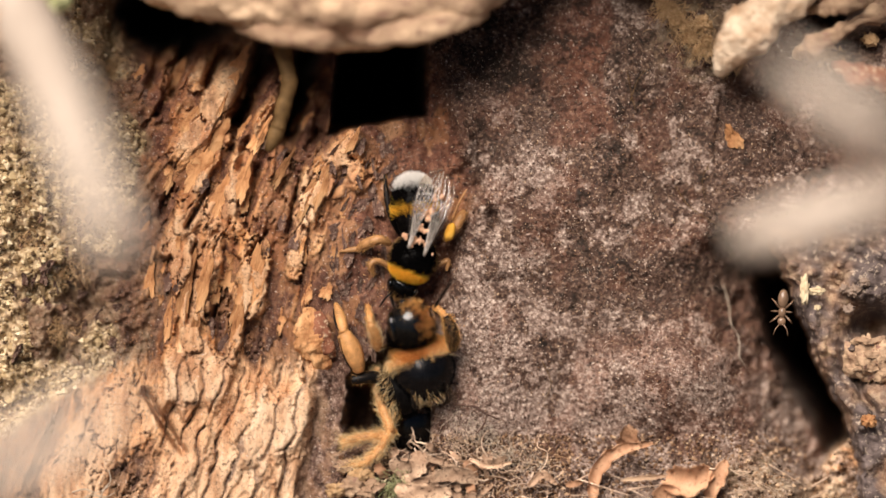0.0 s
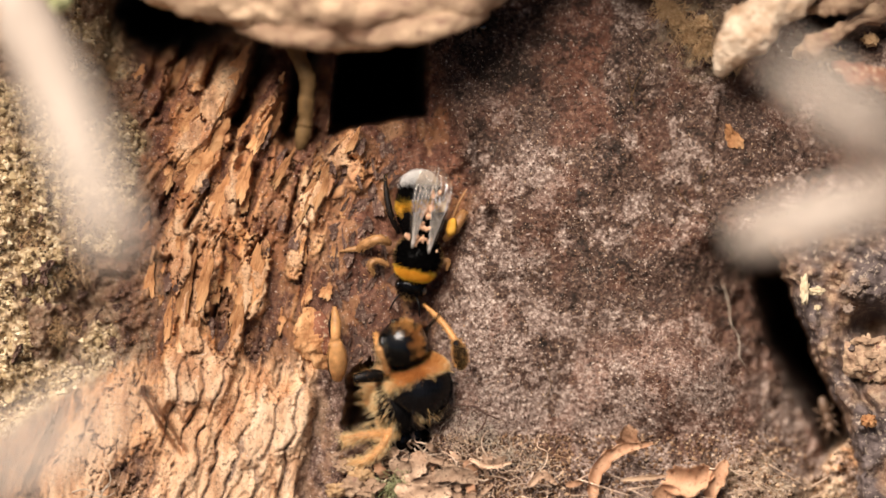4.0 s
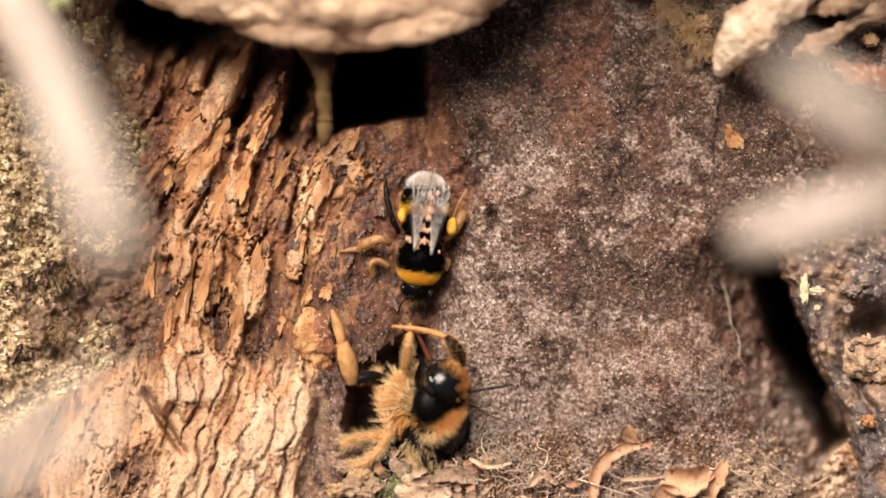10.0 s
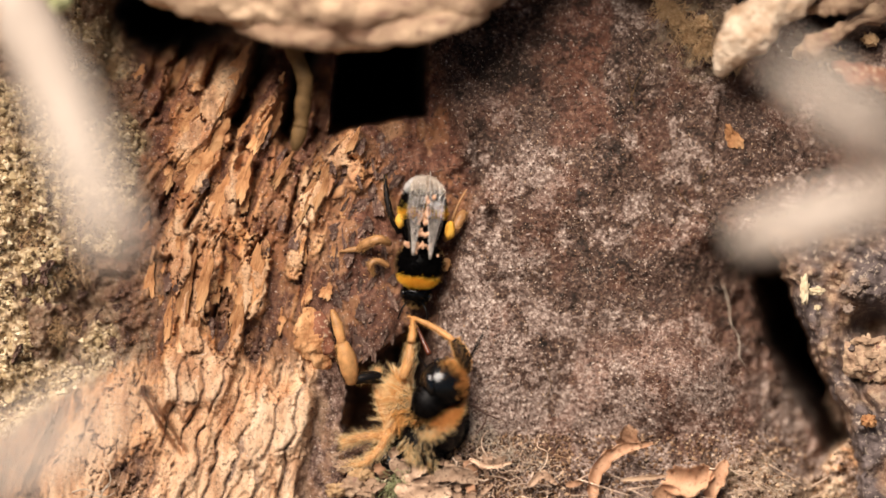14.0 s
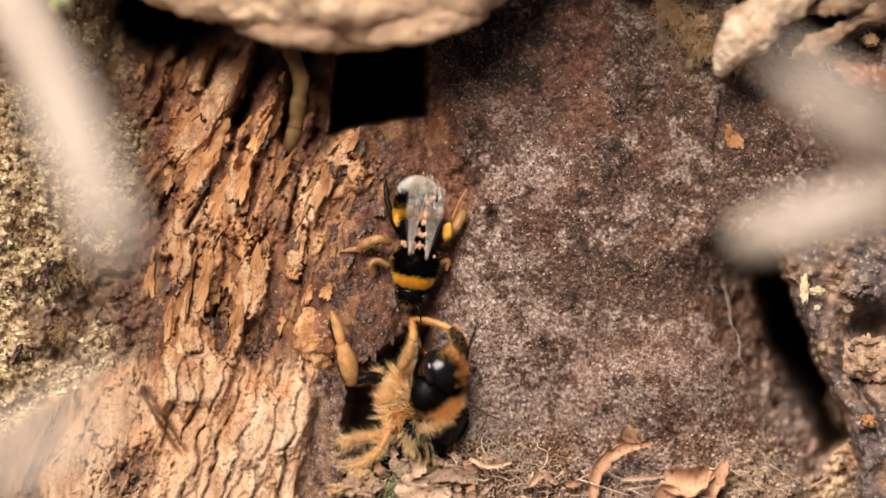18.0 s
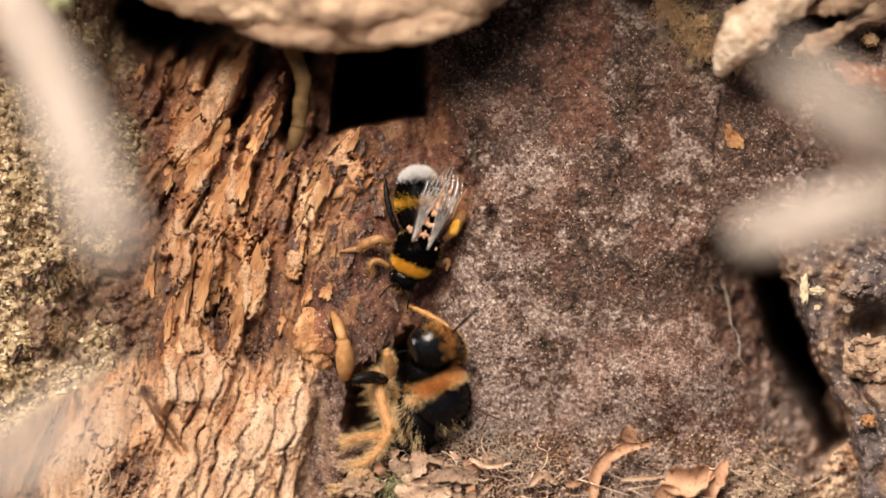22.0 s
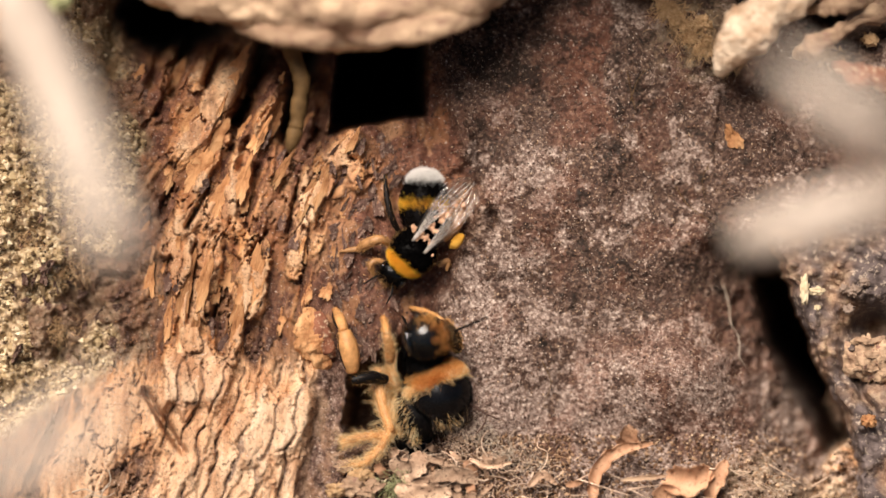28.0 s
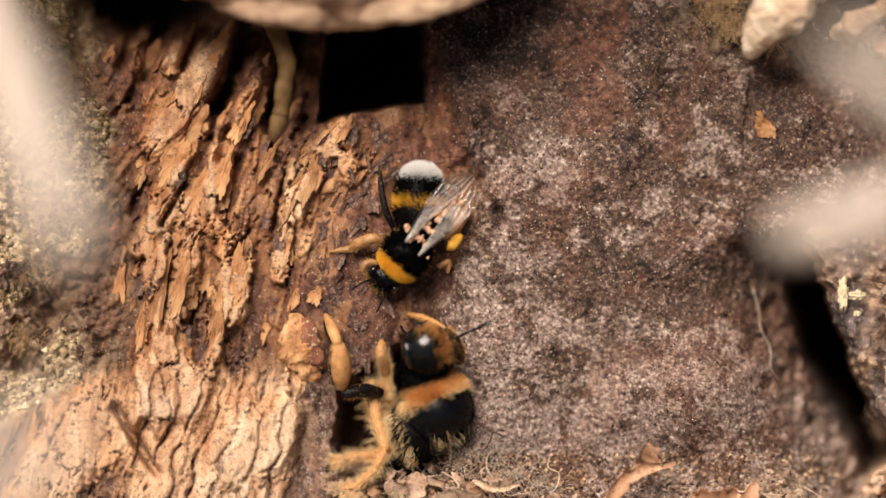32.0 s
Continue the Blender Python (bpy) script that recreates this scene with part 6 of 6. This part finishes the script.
    def big_pose(t):
        hx, hy, cx, cy, h, roll = lerp(big, t)
        h, cx = h + 8, cx - 8
        a, p = radians(h), lerp(rear, t)[0]
        k = (1.8 * math.cos(radians(p)) - 2.7 * math.sin(radians(p))) / 0.0638
        return FACE @ Matrix.Translation(at(cx + k * math.sin(a), cy + k * math.cos(a), 2.2)) @ pose(0, 0, 0, 0, 0, h) @ pose(0, 0, 0, p, 0, 0) @ pose(0, 0, 0, 0, roll, 0)

    btimes = sorted({r[0] for r in big} | {4.5, 15.5, 26.5})
    walk(QUEEN, [(t, big_pose(t)) for t in btimes])
    rows = []
    for t in btimes:
        hx, hy, cx, cy, h, roll = lerp(big, t)
        ang = h - 0.3 * roll
        a = radians(ang)
        k = 17
        want = FACE @ Matrix.Translation(at(hx + k * math.sin(a), hy + k * math.cos(a), 4.4)) @ pose(0, 0, 0, 8, 0, ang) @ pose(0, 0, 0, 0, roll * 0.5 - 4, 0)
        rows.append((t, big_pose(t).inverted() @ want))
    walk(QHEAD, rows)
    # breast: seconds, x, y, out of the face, turn
    chest = [(0, 728, 690, -4.2, 10), (1, 742, 680, -4.2, 12), (2, 742, 664, -3.2, 15), (3, 712, 690, -2.8, 15), (3.5, 680, 704, -2.6, 14), (5.5, 660, 714, -1.8, 12), (6, 662, 716, -1.6, 12), (7, 672, 722, -0.1, 10), (8, 697, 718, 1.4, 0),
             (9, 707, 710, 2, -6), (13, 706, 708, 2, -6), (17, 706, 704, 1.8, -6), (18, 707, 700, 1.6, -6), (19, 690, 718, 0.4, 2), (20, 680, 718, -1.4, 10), (22, 684, 706, -2.3, 14),
             (25, 698, 690, -2.4, 14), (28, 692, 702, -2.4, 14), (32, 692, 702, -2.4, 14)]
    rows = []
    for t in btimes:
        x, y, w, turn = lerp(chest, t)
        rows.append((t, big_pose(t).inverted() @ FACE @ Matrix.Translation(at(x, y, w)) @ pose(0, 0, 0, 0, 0, turn)))
    walk(BREAST, rows)
    for owner, ob in PLANTED:
        ts, f = (times, bee_pose) if owner is WORKER else (btimes, big_pose)
        walk(ob, [(t, f(t).inverted() @ FACE) for t in ts])

    # limbs: seconds, joint x, y, tip x, y; depth makes up the length
    def swing(ob, rows, length, w0, sign=1):
        ts = sorted({r[0] for r in rows} | set(btimes))
        out = []
        for t in ts:
            x0, y0, x1, y1 = lerp(rows, t)
            rise = math.sqrt(max(0, length ** 2 - (x1 - x0) ** 2 - (y1 - y0) ** 2)) * CELL / mm * sign
            a, b = at(x0, y0, w0), at(x1, y1, w0 + rise)
            y = (b - a).normalized()
            z = Vector((0, 0, 1)) - y * y.z
            z = z.normalized() if z.length > 0.05 else Vector((1, 0, 0))
            xx = y.cross(z)
            m = Matrix((xx, y, z)).transposed().to_4x4()
            out.append((t, big_pose(t).inverted() @ FACE @ Matrix.Translation(a) @ m))
        walk(ob, out)

    swing(ANT_R, [(0, 770, 542, 800, 496), (1, 792, 545, 826, 520), (2, 822, 553, 856, 534), (2.5, 826, 562, 862, 545), (3, 800, 572, 851, 538), (3.5, 750, 578, 770, 545), (5.5, 768, 610, 813, 586),
                  (6, 765, 612, 820, 590), (6.5, 777, 631, 815, 608), (7, 791, 654, 842, 637), (7.5, 813, 671, 867, 656), (8, 826, 685, 892, 667), (8.5, 832, 688, 908, 675), (9, 832, 690, 907, 679),
                  (9.5, 830, 698, 901, 697), (10, 826, 695, 908, 681), (11, 828, 695, 910, 690), (11.5, 830, 695, 913, 690), (12, 832, 690, 912, 669), (12.5, 829, 680, 897, 640), (13, 835, 672, 884, 620),
                  (14, 821, 654, 855, 591), (16.5, 828, 654, 893, 612), (17, 824, 645, 879, 591), (17.5, 821, 632, 834, 560), (18, 824, 635, 846, 571), (19, 790, 612, 784, 541), (20, 777, 606, 777, 541),
                  (21, 776, 587, 793, 538), (22, 798, 591, 846, 546), (23, 811, 597, 875, 546), (24, 810, 580, 834, 535), (25, 801, 571, 830, 550), (27.5, 796, 590, 863, 562), (28, 800, 588, 862, 562),
                  (29, 796, 589, 863, 553), (32, 796, 587, 863, 556)], 86, 5.0)
    swing(ANT_L, [(0, 700, 552, 690, 520), (2, 755, 535, 745, 515), (3, 725, 570, 705, 560), (6, 690, 605, 672, 600), (9, 755, 650, 740, 630), (14, 755, 650, 735, 625), (18, 755, 640, 740, 615),
                  (19.5, 740, 615, 690, 608), (20, 738, 615, 690, 612), (21, 722, 590, 678, 548), (21.5, 735, 618, 672, 600), (22, 750, 618, 700, 624), (22.5, 745, 600, 700, 590), (25, 750, 570, 735, 545),
                  (28, 725, 585, 712, 560), (32, 730, 590, 715, 565)], 80, 5.0, -1)
    arm = [(0, 802, 620, 790, 562, 765, 546), (2, 838, 605, 822, 560, 800, 548), (3, 822, 632, 806, 580, 757, 536), (3.5, 815, 648, 806, 606, 751, 536), (5.5, 808, 650, 800, 602, 733, 557),
           (6, 815, 660, 804, 605, 720, 568), (6.5, 808, 650, 796, 608, 700, 580), (7, 814, 660, 797, 608, 700, 575), (7.5, 818, 652, 790, 605, 690, 592), (8, 817, 647, 792, 605, 690, 596),
           (9, 822, 641, 797, 594, 698, 582), (10, 817, 645, 792, 598, 694, 578), (11, 817, 645, 802, 598, 734, 558), (12, 830, 652, 818, 596, 735, 549), (13, 830, 668, 818, 602, 757, 549),
           (14, 825, 660, 804, 604, 722, 560), (17, 818, 642, 807, 594, 740, 560), (18, 822, 635, 800, 582, 726, 562), (19, 812, 646, 786, 588, 722, 547), (20, 808, 650, 795, 598, 725, 546),
           (21, 807, 641, 796, 589, 722, 544), (22, 816, 644, 800, 588, 724, 542), (24, 812, 622, 790, 575, 735, 540), (25, 812, 610, 790, 562, 745, 530), (28, 810, 622, 786, 571, 725, 545), (32, 810, 622, 786, 571, 726, 546)]
    swing(FORE_R, [r[:5] for r in arm], 62, 3.4)
    swing(FOOT_R, [(r[0], *r[3:]) for r in arm], 100, 3.8, -1)
    arm = [(0, 668, 617, 655, 572, 650, 540), (2, 727, 597, 700, 566, 688, 546), (3, 692, 652, 672, 612, 660, 592), (6, 667, 672, 660, 620, 662, 590), (7, 668, 682, 652, 630, 650, 582),
           (8, 682, 664, 668, 615, 672, 580), (9, 718, 652, 722, 606, 728, 572), (10, 716, 652, 722, 606, 728, 572), (12, 722, 652, 724, 606, 732, 572), (13, 722, 658, 730, 612, 742, 588),
           (14, 713, 670, 728, 606, 730, 565), (17, 699, 667, 710, 608, 699, 566), (18, 709, 652, 731, 602, 729, 565), (19, 699, 682, 714, 615, 705, 581), (20, 688, 672, 700, 620, 700, 590),
           (21, 682, 665, 672, 618, 665, 588), (22, 690, 665, 684, 622, 700, 640), (23, 690, 655, 702, 620, 706, 600), (24, 709, 650, 708, 606, 698, 580), (25, 716, 630, 706, 592, 699, 570),
           (28, 690, 640, 684, 592, 678, 560), (29, 690, 640, 682, 605, 684, 590), (32, 690, 640, 682, 605, 684, 590)]
    swing(FORE_L, [r[:5] for r in arm], 64, 3.6)
    swing(FOOT_L, [(r[0], *r[3:]) for r in arm], 46, 4.4, -1)
    leg = [(0, 636, 658, 608, 590, 594, 537), (1, 667, 649, 624, 592, 598, 536), (2, 671, 637, 631, 583, 602, 538), (2.5, 660, 642, 628, 586, 602, 540), (3, 633, 665, 618, 597, 599, 547), (3.5, 597, 670, 592, 606, 590, 544),
           (5.5, 592, 678, 586, 604, 583, 553), (7, 597, 688, 588, 605, 583, 554), (8, 611, 681, 595, 606, 583, 552), (9, 622, 680, 604, 608, 587, 548), (18, 622, 678, 604, 608, 587, 548), (19, 615, 678, 598, 610, 588, 552),
           (21, 603, 674, 598, 606, 587, 553), (22, 609, 670, 606, 603, 588, 553), (25, 627, 662, 614, 594, 587, 548), (28, 624, 660, 608, 586, 592, 546), (29, 619, 663, 614, 595, 594, 546), (32, 619, 663, 614, 595, 594, 546)]
    swing(MID_SHANK, [r[:5] for r in leg], 76, 3.2)
    swing(MID_FOOT, [(r[0], *r[3:]) for r in leg], 62, 3.4, -1)
    swing(TONG, [(0, 727, 560, 722, 545), (6, 715, 600, 708, 585), (7, 735, 630, 728, 610), (7.5, 748, 650, 726, 605), (8, 749, 645, 718, 588), (9, 763, 637, 729, 565), (10, 762, 640, 728, 568), (11, 764, 640, 732, 565),
                 (12, 769, 640, 730, 556), (13, 766, 632, 745, 560), (14, 760, 628, 730, 563), (16.5, 762, 622, 734, 557), (17, 758, 630, 735, 600), (17.5, 758, 630, 745, 615), (19, 745, 615, 740, 600),
                 (22, 740, 580, 736, 570), (25, 752, 555, 748, 545), (28, 735, 570, 730, 560), (32, 738, 572, 732, 562)], 78, 3.6, -1)

    # rootlet sways from its upper end: seconds, side step at its middle
    sway = [(0, 0), (0.5, 4), (1, -2), (1.5, -14), (2, -24), (2.5, 9), (3, 21), (4.5, 45), (5.5, 66), (6, 70), (6.5, 22), (7, 24), (8, 73), (9, 26), (10, 63), (11, 30), (12, 28), (13, 26), (14, 29),
            (17, 20), (18, 22), (19, 16), (20, 20), (21, 30), (22, 26), (23, 38), (24, 26), (25, 22), (28, 23), (30, 20), (32, 22)]
    walk(ROOT, [(t, FACE @ Matrix.Translation(ROOT_PIVOT) @ pose(0, 0, 0, 0, 0, math.degrees(math.atan2(s, 183)))) for t, s in sway])

    # beetle comes from the recess, crosses the bark and goes behind the moss: seconds, x, y, heading
    trip = [(0, 800, 40, -90), (3.5, 820, 45, -90), (5, 880, 58, -95), (5.5, 925, 68, -100), (5.8, 975, 78, -85), (6.1, 1005, 76, -75), (6.4, 1042, 64, -60), (6.7, 1075, 53, -62), (7.0, 1108, 36, -60),
            (7.3, 1095, 40, -105), (7.6, 1103, 52, -118), (7.9, 1118, 58, -115), (8.2, 1148, 68, -100), (8.5, 1168, 72, -92), (8.8, 1185, 75, -95), (9.1, 1205, 70, -80), (9.4, 1228, 66, -70),
            (9.7, 1234, 66, -65), (10, 1236, 64, -60), (10.6, 1262, 48, -55), (11.4, 1300, 30, -55), (14, 1330, -20, -50), (32, 1330, -20, -50)]
    walk(BEETLE, [(t, FACE @ Matrix.Translation(lie(x, y, 0.25)) @ pose(0, 0, 0, 0, 0, h)) for t, x, y, h in trip])
    # ant climbs down the edge of the bark slab and slips into the cleft
    trip = [(0, 1384, 548, 176, 1.5), (0.4, 1402, 556, 190, 2.4), (1.0, 1432, 574, 160, 3.2), (1.5, 1438, 598, 165, 3.2), (2.0, 1434, 618, 160, 3.0), (2.5, 1430, 645, 165, 2.0),
            (3.0, 1430, 675, 172, 0.5), (3.4, 1440, 700, 185, -2.5), (4, 1462, 735, 195, -8), (5, 1480, 720, 200, -13), (32, 1480, 720, 200, -13)]
    walk(ANT, [(t, FACE @ Matrix.Translation(at(x, y, w)) @ pose(0, 0, 0, 0, 0, h)) for t, x, y, h, w in trip])


motions()
